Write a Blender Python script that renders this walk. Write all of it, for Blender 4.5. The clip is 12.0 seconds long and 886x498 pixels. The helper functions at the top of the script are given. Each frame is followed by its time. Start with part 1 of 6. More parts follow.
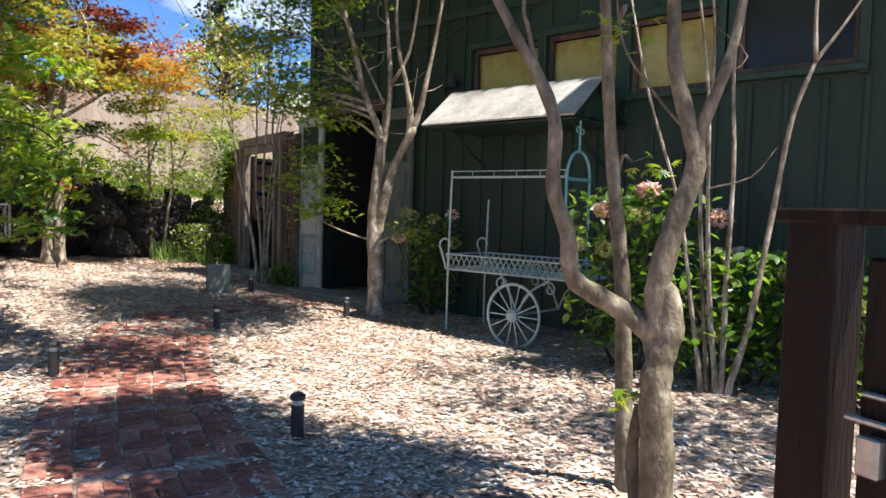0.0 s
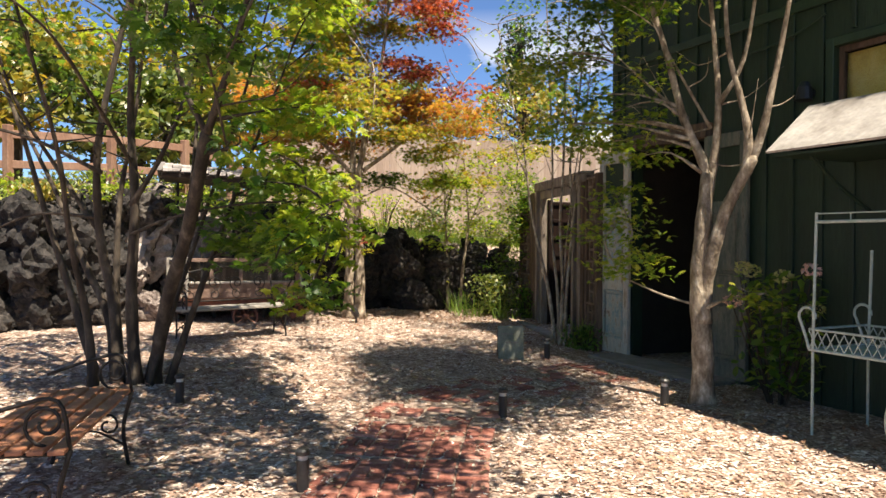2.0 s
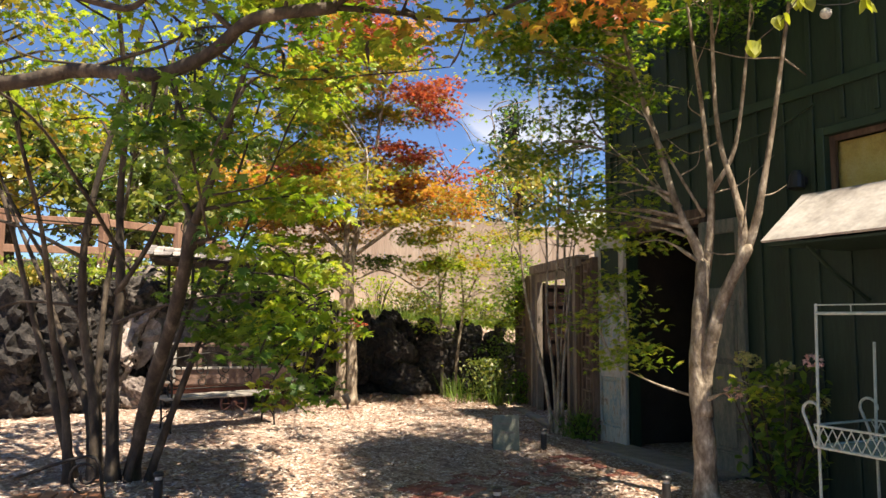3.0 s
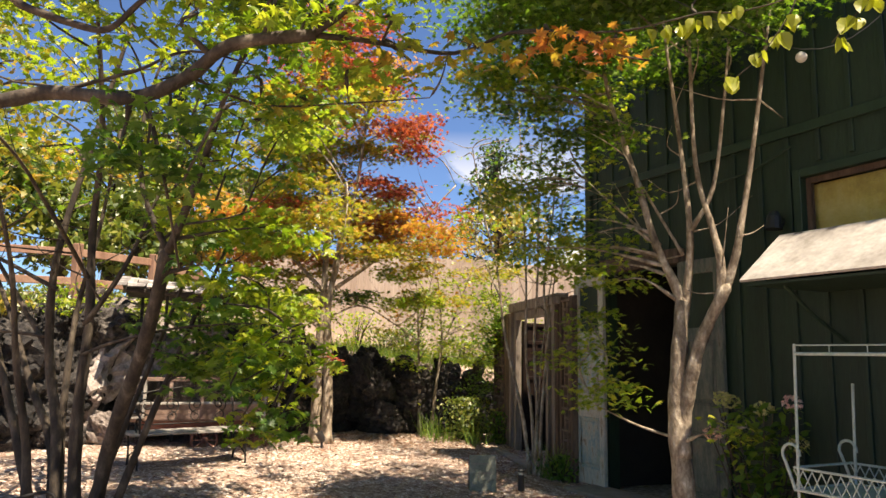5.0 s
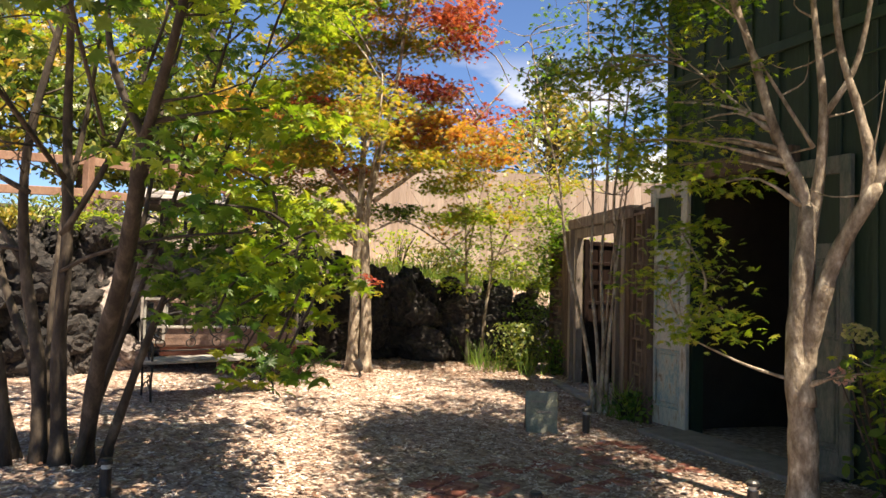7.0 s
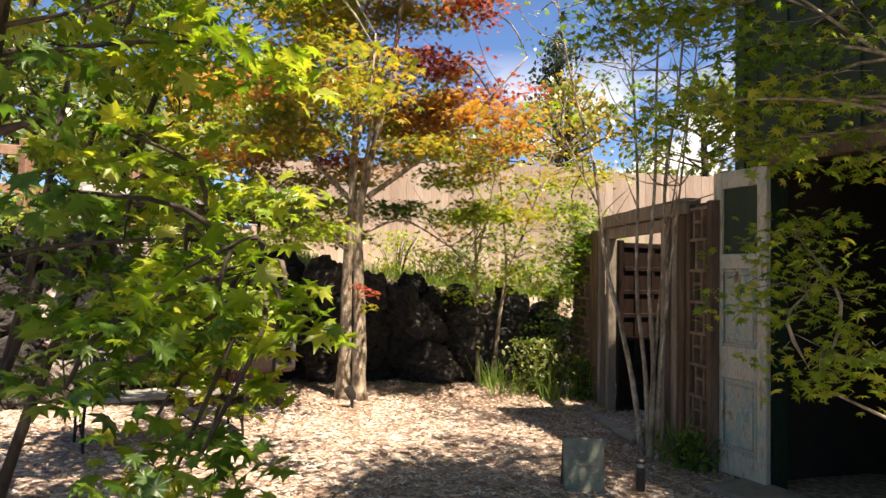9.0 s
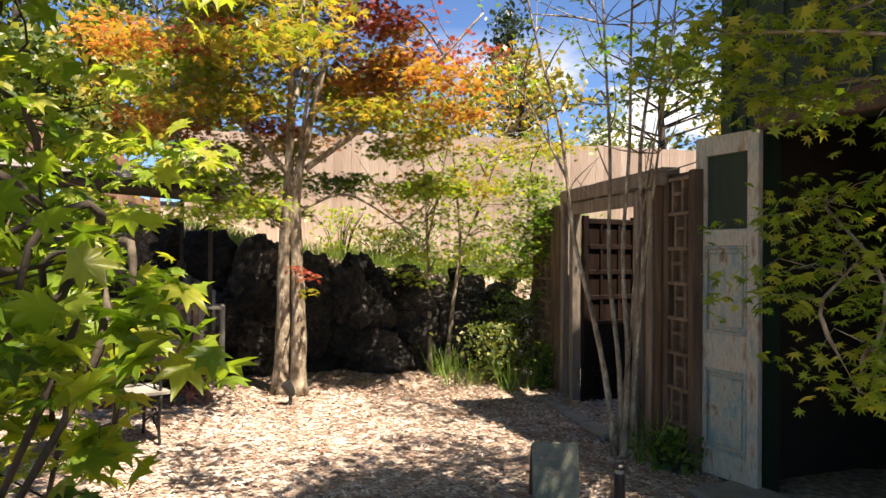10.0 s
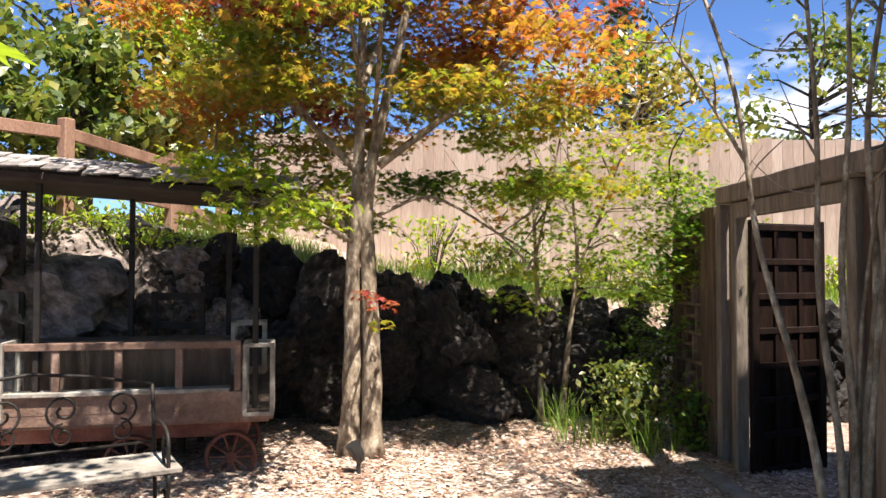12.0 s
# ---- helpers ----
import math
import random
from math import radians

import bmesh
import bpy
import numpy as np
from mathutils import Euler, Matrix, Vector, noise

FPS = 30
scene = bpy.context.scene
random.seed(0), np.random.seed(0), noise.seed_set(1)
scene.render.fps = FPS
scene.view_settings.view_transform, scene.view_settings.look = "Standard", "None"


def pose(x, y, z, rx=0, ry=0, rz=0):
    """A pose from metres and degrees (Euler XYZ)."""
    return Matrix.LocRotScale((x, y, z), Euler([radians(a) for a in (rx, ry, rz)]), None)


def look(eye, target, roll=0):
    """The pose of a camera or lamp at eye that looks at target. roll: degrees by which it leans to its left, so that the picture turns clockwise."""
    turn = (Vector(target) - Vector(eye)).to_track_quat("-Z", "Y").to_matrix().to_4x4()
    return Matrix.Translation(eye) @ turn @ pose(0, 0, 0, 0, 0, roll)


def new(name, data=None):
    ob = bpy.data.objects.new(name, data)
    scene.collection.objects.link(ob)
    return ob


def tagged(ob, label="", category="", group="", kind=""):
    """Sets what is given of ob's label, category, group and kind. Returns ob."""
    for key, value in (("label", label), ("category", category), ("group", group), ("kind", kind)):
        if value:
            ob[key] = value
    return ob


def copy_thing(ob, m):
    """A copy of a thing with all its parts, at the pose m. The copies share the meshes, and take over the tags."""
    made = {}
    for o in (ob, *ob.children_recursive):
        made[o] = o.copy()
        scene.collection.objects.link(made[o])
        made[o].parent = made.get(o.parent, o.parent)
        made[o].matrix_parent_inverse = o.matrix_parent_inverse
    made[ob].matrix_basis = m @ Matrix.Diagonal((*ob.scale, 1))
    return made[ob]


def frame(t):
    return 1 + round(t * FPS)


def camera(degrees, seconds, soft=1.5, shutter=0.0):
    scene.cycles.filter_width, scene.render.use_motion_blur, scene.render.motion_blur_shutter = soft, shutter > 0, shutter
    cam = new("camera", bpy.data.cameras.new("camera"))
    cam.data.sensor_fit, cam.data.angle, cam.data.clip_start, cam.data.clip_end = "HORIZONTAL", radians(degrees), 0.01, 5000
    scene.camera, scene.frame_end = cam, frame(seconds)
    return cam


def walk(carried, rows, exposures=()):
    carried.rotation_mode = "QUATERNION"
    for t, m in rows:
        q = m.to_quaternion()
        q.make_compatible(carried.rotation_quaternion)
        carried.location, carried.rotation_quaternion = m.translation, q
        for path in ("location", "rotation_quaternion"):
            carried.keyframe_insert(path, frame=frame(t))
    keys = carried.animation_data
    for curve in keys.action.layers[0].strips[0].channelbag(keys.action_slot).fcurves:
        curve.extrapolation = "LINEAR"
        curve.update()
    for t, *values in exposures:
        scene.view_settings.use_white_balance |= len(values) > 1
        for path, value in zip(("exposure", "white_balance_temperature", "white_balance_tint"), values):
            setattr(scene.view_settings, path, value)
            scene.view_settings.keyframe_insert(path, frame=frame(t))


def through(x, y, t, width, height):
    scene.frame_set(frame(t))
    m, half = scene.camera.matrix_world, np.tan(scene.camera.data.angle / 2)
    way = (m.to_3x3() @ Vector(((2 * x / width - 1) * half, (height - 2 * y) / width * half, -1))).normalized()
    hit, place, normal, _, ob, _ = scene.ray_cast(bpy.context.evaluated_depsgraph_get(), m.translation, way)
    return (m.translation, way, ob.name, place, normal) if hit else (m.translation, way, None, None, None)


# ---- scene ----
cam = camera(62.4, 12.0)
PATH = [
    (0, (1.254, 0.77, 1.167), (0.819, 2.719, 1.057), 1.7),
    (0.5, (1.146, 1.112, 1.193), (0.599, 3.034, 1.133), 3.4),
    (1, (0.976, 1.534, 1.232), (0.059, 3.311, 1.242), 1.7),
    (1.5, (0.742, 1.925, 1.28), (-0.393, 3.57, 1.241), 1.1),
    (2, (0.619, 2.2, 1.352), (-0.556, 3.818, 1.326), 0.2),
    (2.5, (0.603, 2.324, 1.42), (-0.576, 3.939, 1.445), 0.0),
    (3, (0.586, 2.319, 1.463), (-0.578, 3.935, 1.645), 0.2),
    (3.2, (0.576, 2.311, 1.463), (-0.57, 3.928, 1.729), -0.1),
    (4.8, (0.582, 2.337, 1.45), (-0.516, 3.981, 1.748), 0.9),
    (5, (0.565, 2.384, 1.437), (-0.55, 4.019, 1.724), 1.0),
    (5.5, (0.332, 2.581, 1.395), (-0.853, 4.179, 1.605), 0.7),
    (6, (0.122, 2.793, 1.457), (-1.068, 4.391, 1.638), -0.2),
    (6.5, (-0.043, 3.133, 1.427), (-1.265, 4.711, 1.564), -0.1),
    (7, (-0.217, 3.426, 1.409), (-1.443, 5.005, 1.487), 1.4),
    (7.2, (-0.362, 3.561, 1.395), (-1.562, 5.161, 1.444), 1.5),
    (8.8, (-1.171, 4.485, 1.529), (-2.46, 6.013, 1.597), 1.6),
    (9, (-1.256, 4.603, 1.525), (-2.479, 6.183, 1.6), 1.0),
    (9.5, (-1.515, 4.983, 1.537), (-2.66, 6.623, 1.578), -0.1),
    (10, (-1.756, 5.248, 1.543), (-2.865, 6.912, 1.561), 0.5),
    (10.5, (-2.053, 5.557, 1.591), (-3.146, 7.232, 1.58), 0.2),
    (11, (-2.313, 5.942, 1.557), (-3.443, 7.592, 1.548), 0.2),
    (11.5, (-2.591, 6.32, 1.562), (-3.803, 7.911, 1.551), 1.1),
    (12, (-2.81, 6.674, 1.575), (-4.142, 8.166, 1.635), 0.1),
]
EXPOSURES = [(0, 1.38, 6300, 8), (1.0, 1.25, 6900, 9), (2.5, 1.3, 7500, 12), (6, 1.4, 8000, 13), (9, 1.45, 7850, 13), (10, 1.47, 7600, 13), (11, 1.52, 7050, 14), (12, 1.44, 6800, 14)]
walk(cam, [(t, look(eye, target, roll)) for t, eye, target, roll in PATH], EXPOSURES)

# ---- sky and sun ----
SUN_EL, SUN_AZ = 65.0, -13.0   # elevation; direction towards the sun, degrees from +x
world = bpy.data.worlds.new("sky")
scene.world = world
world.use_nodes = True
wn, wl = world.node_tree.nodes, world.node_tree.links
sky = wn.new("ShaderNodeTexSky")
sky.sky_type, sky.sun_disc = "NISHITA", False
sky.sun_elevation, sky.sun_rotation = radians(SUN_EL), radians(90 - SUN_AZ)
sky.altitude, sky.dust_density, sky.ozone_density = 1800, 0.1, 3.0
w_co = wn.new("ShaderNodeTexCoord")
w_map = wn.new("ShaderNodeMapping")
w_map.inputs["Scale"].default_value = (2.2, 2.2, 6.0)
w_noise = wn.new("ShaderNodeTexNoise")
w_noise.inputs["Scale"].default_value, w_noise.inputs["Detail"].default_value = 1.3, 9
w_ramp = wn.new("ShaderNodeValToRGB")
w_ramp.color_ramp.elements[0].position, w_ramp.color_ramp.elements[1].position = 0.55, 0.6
w_sep = wn.new("ShaderNodeSeparateXYZ")
w_low = wn.new("ShaderNodeMapRange")
w_low.inputs["From Min"].default_value, w_low.inputs["From Max"].default_value = 0.3, 0.18
w_mul = wn.new("ShaderNodeMath")
w_mul.operation = "MULTIPLY"
w_mix = wn.new("ShaderNodeMixRGB")
w_mix.inputs["Color2"].default_value = (9, 9.2, 9.6, 1)
wl.new(w_co.outputs["Generated"], w_map.inputs["Vector"])
wl.new(w_map.outputs["Vector"], w_noise.inputs["Vector"])
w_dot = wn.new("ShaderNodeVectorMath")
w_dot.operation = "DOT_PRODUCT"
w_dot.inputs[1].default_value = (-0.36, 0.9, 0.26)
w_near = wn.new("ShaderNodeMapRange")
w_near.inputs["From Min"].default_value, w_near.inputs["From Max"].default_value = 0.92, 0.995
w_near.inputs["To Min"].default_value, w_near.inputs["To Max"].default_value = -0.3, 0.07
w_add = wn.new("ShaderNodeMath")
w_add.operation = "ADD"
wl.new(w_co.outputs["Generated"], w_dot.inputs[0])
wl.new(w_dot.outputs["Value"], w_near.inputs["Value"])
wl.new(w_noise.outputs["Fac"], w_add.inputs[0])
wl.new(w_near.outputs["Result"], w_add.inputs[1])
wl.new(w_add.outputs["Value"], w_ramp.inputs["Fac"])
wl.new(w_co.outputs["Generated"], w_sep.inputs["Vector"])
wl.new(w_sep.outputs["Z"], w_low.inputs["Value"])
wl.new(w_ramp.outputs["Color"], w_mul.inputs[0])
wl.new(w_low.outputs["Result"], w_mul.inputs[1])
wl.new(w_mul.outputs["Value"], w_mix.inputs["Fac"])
w_tint = wn.new("ShaderNodeMixRGB")
w_tint.blend_type = "MULTIPLY"
w_tint.inputs["Fac"].default_value = 1.0
w_tint.inputs["Color2"].default_value = (0.68, 0.9, 1.2, 1)
wl.new(sky.outputs["Color"], w_tint.inputs["Color1"])
wl.new(w_tint.outputs["Color"], w_mix.inputs["Color1"])
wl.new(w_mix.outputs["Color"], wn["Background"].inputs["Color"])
wn["Background"].inputs["Strength"].default_value = 0.066
sun_data = bpy.data.lights.new("sun", "SUN")
sun_data.energy, sun_data.angle, sun_data.color = 5.0, radians(0.6), (1.0, 0.95, 0.86)
sun = new("sun", sun_data)
s_dir = Vector((math.cos(radians(SUN_AZ)) * math.cos(radians(SUN_EL)), math.sin(radians(SUN_AZ)) * math.cos(radians(SUN_EL)), math.sin(radians(SUN_EL))))
sun.matrix_world = look(s_dir * 40, (0, 0, 0))


# ---- materials ----
def material(name, colours, scale=8.0, rough=0.8, bump=0.3, detail=6, metal=0.0, stretch=(1, 1, 1), island=False, per_object=False, fine=60.0, spread=(0.3, 0.7)):
    """Noise between colours at one scale, a finer grain, relief, and variation from piece to piece."""
    m = bpy.data.materials.new(name)
    m.use_nodes = True
    n, l = m.node_tree.nodes, m.node_tree.links
    b = n["Principled BSDF"]
    co = n.new("ShaderNodeTexCoord")
    mp = n.new("ShaderNodeMapping")
    mp.inputs["Scale"].default_value = stretch
    l.new(co.outputs["Object"], mp.inputs["Vector"])
    no = n.new("ShaderNodeTexNoise")
    no.inputs["Scale"].default_value, no.inputs["Detail"].default_value = scale, detail
    no.inputs["Roughness"].default_value = 0.65
    l.new(mp.outputs["Vector"], no.inputs["Vector"])
    ra = n.new("ShaderNodeValToRGB")
    el = ra.color_ramp.elements
    for i, c in enumerate(colours):
        pos = spread[0] + (spread[1] - spread[0]) * i / max(1, len(colours) - 1)
        e = el[i] if i < 2 else el.new(pos)
        e.position, e.color = pos, (*c, 1)
    fi = n.new("ShaderNodeTexNoise")
    fi.inputs["Scale"].default_value, fi.inputs["Detail"].default_value = fine, 4
    l.new(mp.outputs["Vector"], fi.inputs["Vector"])
    value = no.outputs["Fac"]
    if island or per_object:
        src = n.new("ShaderNodeNewGeometry").outputs["Random Per Island"] if island else n.new("ShaderNodeObjectInfo").outputs["Random"]
        ad = n.new("ShaderNodeMath")
        ad.operation = "MULTIPLY_ADD"
        ad.inputs[1].default_value = 0.75 * (spread[1] - spread[0])
        su = n.new("ShaderNodeMath")
        su.operation = "SUBTRACT"
        su.inputs[1].default_value = 0.375 * (spread[1] - spread[0])
        l.new(src, ad.inputs[0])
        l.new(no.outputs["Fac"], ad.inputs[2])
        l.new(ad.outputs[0], su.inputs[0])
        value = su.outputs[0]
    l.new(value, ra.inputs["Fac"])
    mi = n.new("ShaderNodeMixRGB")
    mi.blend_type = "OVERLAY"
    mi.inputs["Fac"].default_value = 0.35
    l.new(ra.outputs["Color"], mi.inputs["Color1"])
    l.new(fi.outputs["Fac"], mi.inputs["Color2"])
    l.new(mi.outputs["Color"], b.inputs["Base Color"])
    b.inputs["Roughness"].default_value, b.inputs["Metallic"].default_value = rough, metal
    if bump:
        su2 = n.new("ShaderNodeMath")
        su2.operation = "ADD"
        l.new(no.outputs["Fac"], su2.inputs[0])
        l.new(fi.outputs["Fac"], su2.inputs[1])
        bu = n.new("ShaderNodeBump")
        bu.inputs["Strength"].default_value, bu.inputs["Distance"].default_value = bump, 0.02
        l.new(su2.outputs[0], bu.inputs["Height"])
        l.new(bu.outputs["Normal"], b.inputs["Normal"])
    return m


def leaf_material(name, colours, through=0.45):
    """Leaves: colour from leaf to leaf, light passing through the blade."""
    m = bpy.data.materials.new(name)
    m.use_nodes = True
    n, l = m.node_tree.nodes, m.node_tree.links
    b, out = n["Principled BSDF"], n["Material Output"]
    ge = n.new("ShaderNodeNewGeometry")
    ra = n.new("ShaderNodeValToRGB")
    el = ra.color_ramp.elements
    for i, c in enumerate(colours):
        pos = i / max(1, len(colours) - 1)
        e = el[i] if i < 2 else el.new(pos)
        e.position, e.color = pos, (*c, 1)
    l.new(ge.outputs["Random Per Island"], ra.inputs["Fac"])
    l.new(ra.outputs["Color"], b.inputs["Base Color"])
    b.inputs["Roughness"].default_value = 0.38
    tr = n.new("ShaderNodeBsdfTranslucent")
    br = n.new("ShaderNodeMixRGB")
    br.blend_type = "MULTIPLY"
    br.inputs["Fac"].default_value = 1.0
    br.inputs["Color2"].default_value = (2.0, 2.1, 1.0, 1)
    l.new(ra.outputs["Color"], br.inputs["Color1"])
    l.new(br.outputs["Color"], tr.inputs["Color"])
    mx = n.new("ShaderNodeMixShader")
    mx.inputs["Fac"].default_value = through
    l.new(b.outputs["BSDF"], mx.inputs[1])
    l.new(tr.outputs["BSDF"], mx.inputs[2])
    l.new(mx.outputs["Shader"], out.inputs["Surface"])
    return m


def glass_material(name, tint=(0.9, 0.95, 0.95), rough=0.03):
    m = bpy.data.materials.new(name)
    m.use_nodes = True
    b = m.node_tree.nodes["Principled BSDF"]
    b.inputs["Base Color"].default_value = (*tint, 1)
    b.inputs["Transmission Weight"].default_value = 1.0
    b.inputs["Roughness"].default_value = rough
    b.inputs["IOR"].default_value = 1.2
    return m


M_SOIL = material("mulch_soil", [(0.09, 0.055, 0.042), (0.23, 0.155, 0.12), (0.4, 0.3, 0.24), (0.56, 0.46, 0.39)], 14, 0.95, 0.5, fine=70)
M_CHIP = material("wood_chip", [(0.12, 0.06, 0.042), (0.35, 0.22, 0.16), (0.58, 0.46, 0.37), (0.79, 0.71, 0.63)], 5, 0.85, 0.2, island=True, spread=(0.2, 0.72))
M_GRASS = leaf_material("grass_blade", [(0.06, 0.14, 0.02), (0.14, 0.24, 0.04), (0.25, 0.3, 0.07)], 0.35)
M_BRICK = material("red_paver", [(0.17, 0.05, 0.036), (0.29, 0.1, 0.07), (0.42, 0.2, 0.15)], 14, 0.85, 0.3, per_object=True)
M_LAVA = material("lava_rock", [(0.007, 0.0065, 0.007), (0.02, 0.018, 0.017), (0.045, 0.038, 0.034), (0.11, 0.096, 0.084)], 6, 0.95, 1.0, detail=9, fine=22, per_object=True, spread=(0.3, 0.75))
# brownish lava grey, raised so that sunlight on the outcrop is in the colour
M_ROCK = material("sun_lightened_grey_lava", [(0.04, 0.033, 0.029), (0.15, 0.12, 0.105), (0.29, 0.24, 0.215), (0.42, 0.36, 0.325)], 7, 0.95, 1.0, detail=9, fine=24, per_object=True)
M_GREEN = material("green_painted_boards", [(0.008, 0.021, 0.012), (0.013, 0.032, 0.018), (0.021, 0.046, 0.026)], 2.5, 0.6, 0.25, stretch=(1, 1, 0.15), fine=40)
M_TRIM = material("green_painted_trim", [(0.011, 0.03, 0.016), (0.021, 0.05, 0.028)], 5, 0.5, 0.1, stretch=(1, 1, 0.3))
# near black on every face: the shade of the room is put into the colour
M_DARKIN = material("interior_darkened_for_shade", [(0.02, 0.017, 0.014), (0.04, 0.034, 0.028)], 3, 0.9, 0.1)
M_SILL = material("worn_concrete", [(0.16, 0.14, 0.12), (0.28, 0.25, 0.22)], 7, 0.9, 0.3)
M_TEAL = material("flaking_teal_paint", [(0.13, 0.24, 0.29), (0.22, 0.32, 0.33), (0.33, 0.38, 0.34), (0.42, 0.4, 0.33), (0.24, 0.18, 0.12), (0.1, 0.07, 0.05)], 6, 0.75, 0.5, detail=10, stretch=(2.0, 2.0, 0.9), fine=38, spread=(0.3, 0.72))
M_TEALF = material("worn_pale_door_paint", [(0.24, 0.3, 0.29), (0.38, 0.4, 0.35), (0.5, 0.47, 0.39), (0.34, 0.28, 0.2), (0.15, 0.105, 0.07)], 7, 0.8, 0.5, detail=10, stretch=(2.2, 2.2, 0.6), fine=40, spread=(0.3, 0.74))
# darker door paint: the weaker light on the right leaf is put into the colour
M_TEALSHADE = material("shaded_grey_green_paint", [(0.07, 0.09, 0.075), (0.12, 0.14, 0.115), (0.19, 0.185, 0.15), (0.1, 0.075, 0.055)], 7, 0.85, 0.5, detail=10, stretch=(2.2, 2.2, 0.6), fine=40, spread=(0.3, 0.74))
M_LITTER = material("dead_leaf", [(0.14, 0.065, 0.042), (0.23, 0.115, 0.07), (0.34, 0.2, 0.12), (0.3, 0.23, 0.15)], 6, 0.8, 0.1, island=True, spread=(0.25, 0.75))
M_GREYWOOD = material("weathered_grey_wood", [(0.11, 0.088, 0.07), (0.22, 0.18, 0.143), (0.36, 0.31, 0.255)], 4, 0.9, 0.45, stretch=(3, 3, 0.35), fine=50)
M_BROWNWOOD = material("old_brown_wood", [(0.045, 0.028, 0.019), (0.1, 0.063, 0.042), (0.18, 0.12, 0.083)], 4, 0.8, 0.4, stretch=(3, 3, 0.4), fine=50)
M_FRET = material("worn_fret_wood", [(0.08, 0.052, 0.034), (0.17, 0.115, 0.078), (0.29, 0.21, 0.148)], 5, 0.8, 0.3, fine=50)
M_DARKWOOD = material("blackened_wood", [(0.014, 0.01, 0.008), (0.03, 0.022, 0.018), (0.06, 0.045, 0.036)], 5, 0.85, 0.3, fine=45)
M_GATE = material("dark_stained_wood", [(0.006, 0.0035, 0.0025), (0.013, 0.007, 0.005), (0.025, 0.012, 0.008)], 5, 0.55, 0.25, stretch=(3, 3, 0.3), fine=40)
M_GATE.node_tree.nodes["Principled BSDF"].inputs["Specular IOR Level"].default_value = 0.15
M_SLAT = material("oiled_red_brown_slats", [(0.19, 0.07, 0.036), (0.31, 0.13, 0.068), (0.4, 0.2, 0.11)], 4, 0.6, 0.3, stretch=(1, 1, 1), fine=45)
M_PLANK = material("bleached_planks", [(0.13, 0.115, 0.1), (0.26, 0.236, 0.205), (0.41, 0.375, 0.335)], 5, 0.85, 0.4, fine=45)
M_FENCE = material("tan_cedar_boards", [(0.33, 0.24, 0.19), (0.42, 0.32, 0.26), (0.5, 0.4, 0.33)], 2, 0.85, 0.2, stretch=(2, 2, 0.2), per_object=True, fine=35)
M_RAIL = material("reddish_rail_wood", [(0.18, 0.09, 0.055), (0.27, 0.15, 0.1), (0.36, 0.22, 0.15)], 4, 0.8, 0.3, stretch=(1, 1, 0.4))
M_WAGWOOD = material("worn_wagon_wood", [(0.085, 0.05, 0.036), (0.175, 0.108, 0.08), (0.31, 0.215, 0.17)], 4, 0.8, 0.35, fine=45)
M_REDWOOD = material("faded_red_paint", [(0.08, 0.025, 0.017), (0.16, 0.055, 0.037), (0.22, 0.11, 0.078)], 5, 0.75, 0.3)
M_SHINGLE = material("grey_shake", [(0.1, 0.09, 0.085), (0.22, 0.2, 0.19), (0.4, 0.37, 0.34)], 6, 0.9, 0.4, per_object=True, spread=(0.3, 0.7))
M_IRON = material("black_iron", [(0.012, 0.011, 0.01), (0.03, 0.026, 0.023), (0.07, 0.04, 0.028)], 12, 0.6, 0.2, metal=0.5, spread=(0.35, 0.75))
M_VERDI = material("pale_green_iron", [(0.3, 0.38, 0.34), (0.42, 0.5, 0.45), (0.5, 0.53, 0.48), (0.3, 0.24, 0.18)], 14, 0.6, 0.2, metal=0.1, spread=(0.3, 0.8))
M_TURQ = material("turquoise_iron", [(0.12, 0.36, 0.32), (0.22, 0.48, 0.43), (0.3, 0.5, 0.44)], 10, 0.55, 0.2)
M_TIN = material("painted_tin_roof", [(0.26, 0.235, 0.215), (0.4, 0.37, 0.345), (0.54, 0.51, 0.48)], 3, 0.5, 0.15, metal=0.15, fine=25)
M_BLACK = material("black_plastic", [(0.012, 0.012, 0.013), (0.03, 0.03, 0.03)], 10, 0.45, 0.05)
M_SIGN = material("mossy_sign_board", [(0.12, 0.135, 0.105), (0.2, 0.21, 0.165), (0.28, 0.275, 0.22)], 6, 0.8, 0.3)
M_LENS = material("frosted_lens", [(0.5, 0.48, 0.42), (0.66, 0.64, 0.58)], 8, 0.3, 0)
M_BARK = material("pale_maple_bark", [(0.07, 0.052, 0.034), (0.19, 0.145, 0.1), (0.36, 0.295, 0.22), (0.68, 0.6, 0.47)], 13, 0.85, 0.6, detail=9, stretch=(1, 1, 0.5), fine=40)
M_BARKD = material("dark_maple_bark", [(0.014, 0.01, 0.007), (0.034, 0.024, 0.016), (0.068, 0.05, 0.034), (0.15, 0.12, 0.086)], 8, 0.85, 0.5, stretch=(1, 1, 0.4), fine=45)
# mottled brown bark; its palest tone also paints in patches of sun
M_BARKM = material("brown_maple_bark", [(0.045, 0.034, 0.02), (0.11, 0.085, 0.05), (0.21, 0.17, 0.11), (0.42, 0.37, 0.28)], 11, 0.8, 0.6, detail=9, stretch=(1, 1, 0.55), fine=38, spread=(0.3, 0.72))
M_GLASS = glass_material("window_glass")
M_AMBER = material("amber_window_sheet", [(0.42, 0.27, 0.06), (0.6, 0.42, 0.11), (0.68, 0.52, 0.2)], 4, 0.7, 0.2)
M_METAL = material("galvanised_metal", [(0.3, 0.3, 0.3), (0.45, 0.45, 0.44)], 10, 0.35, 0.1, metal=0.9)
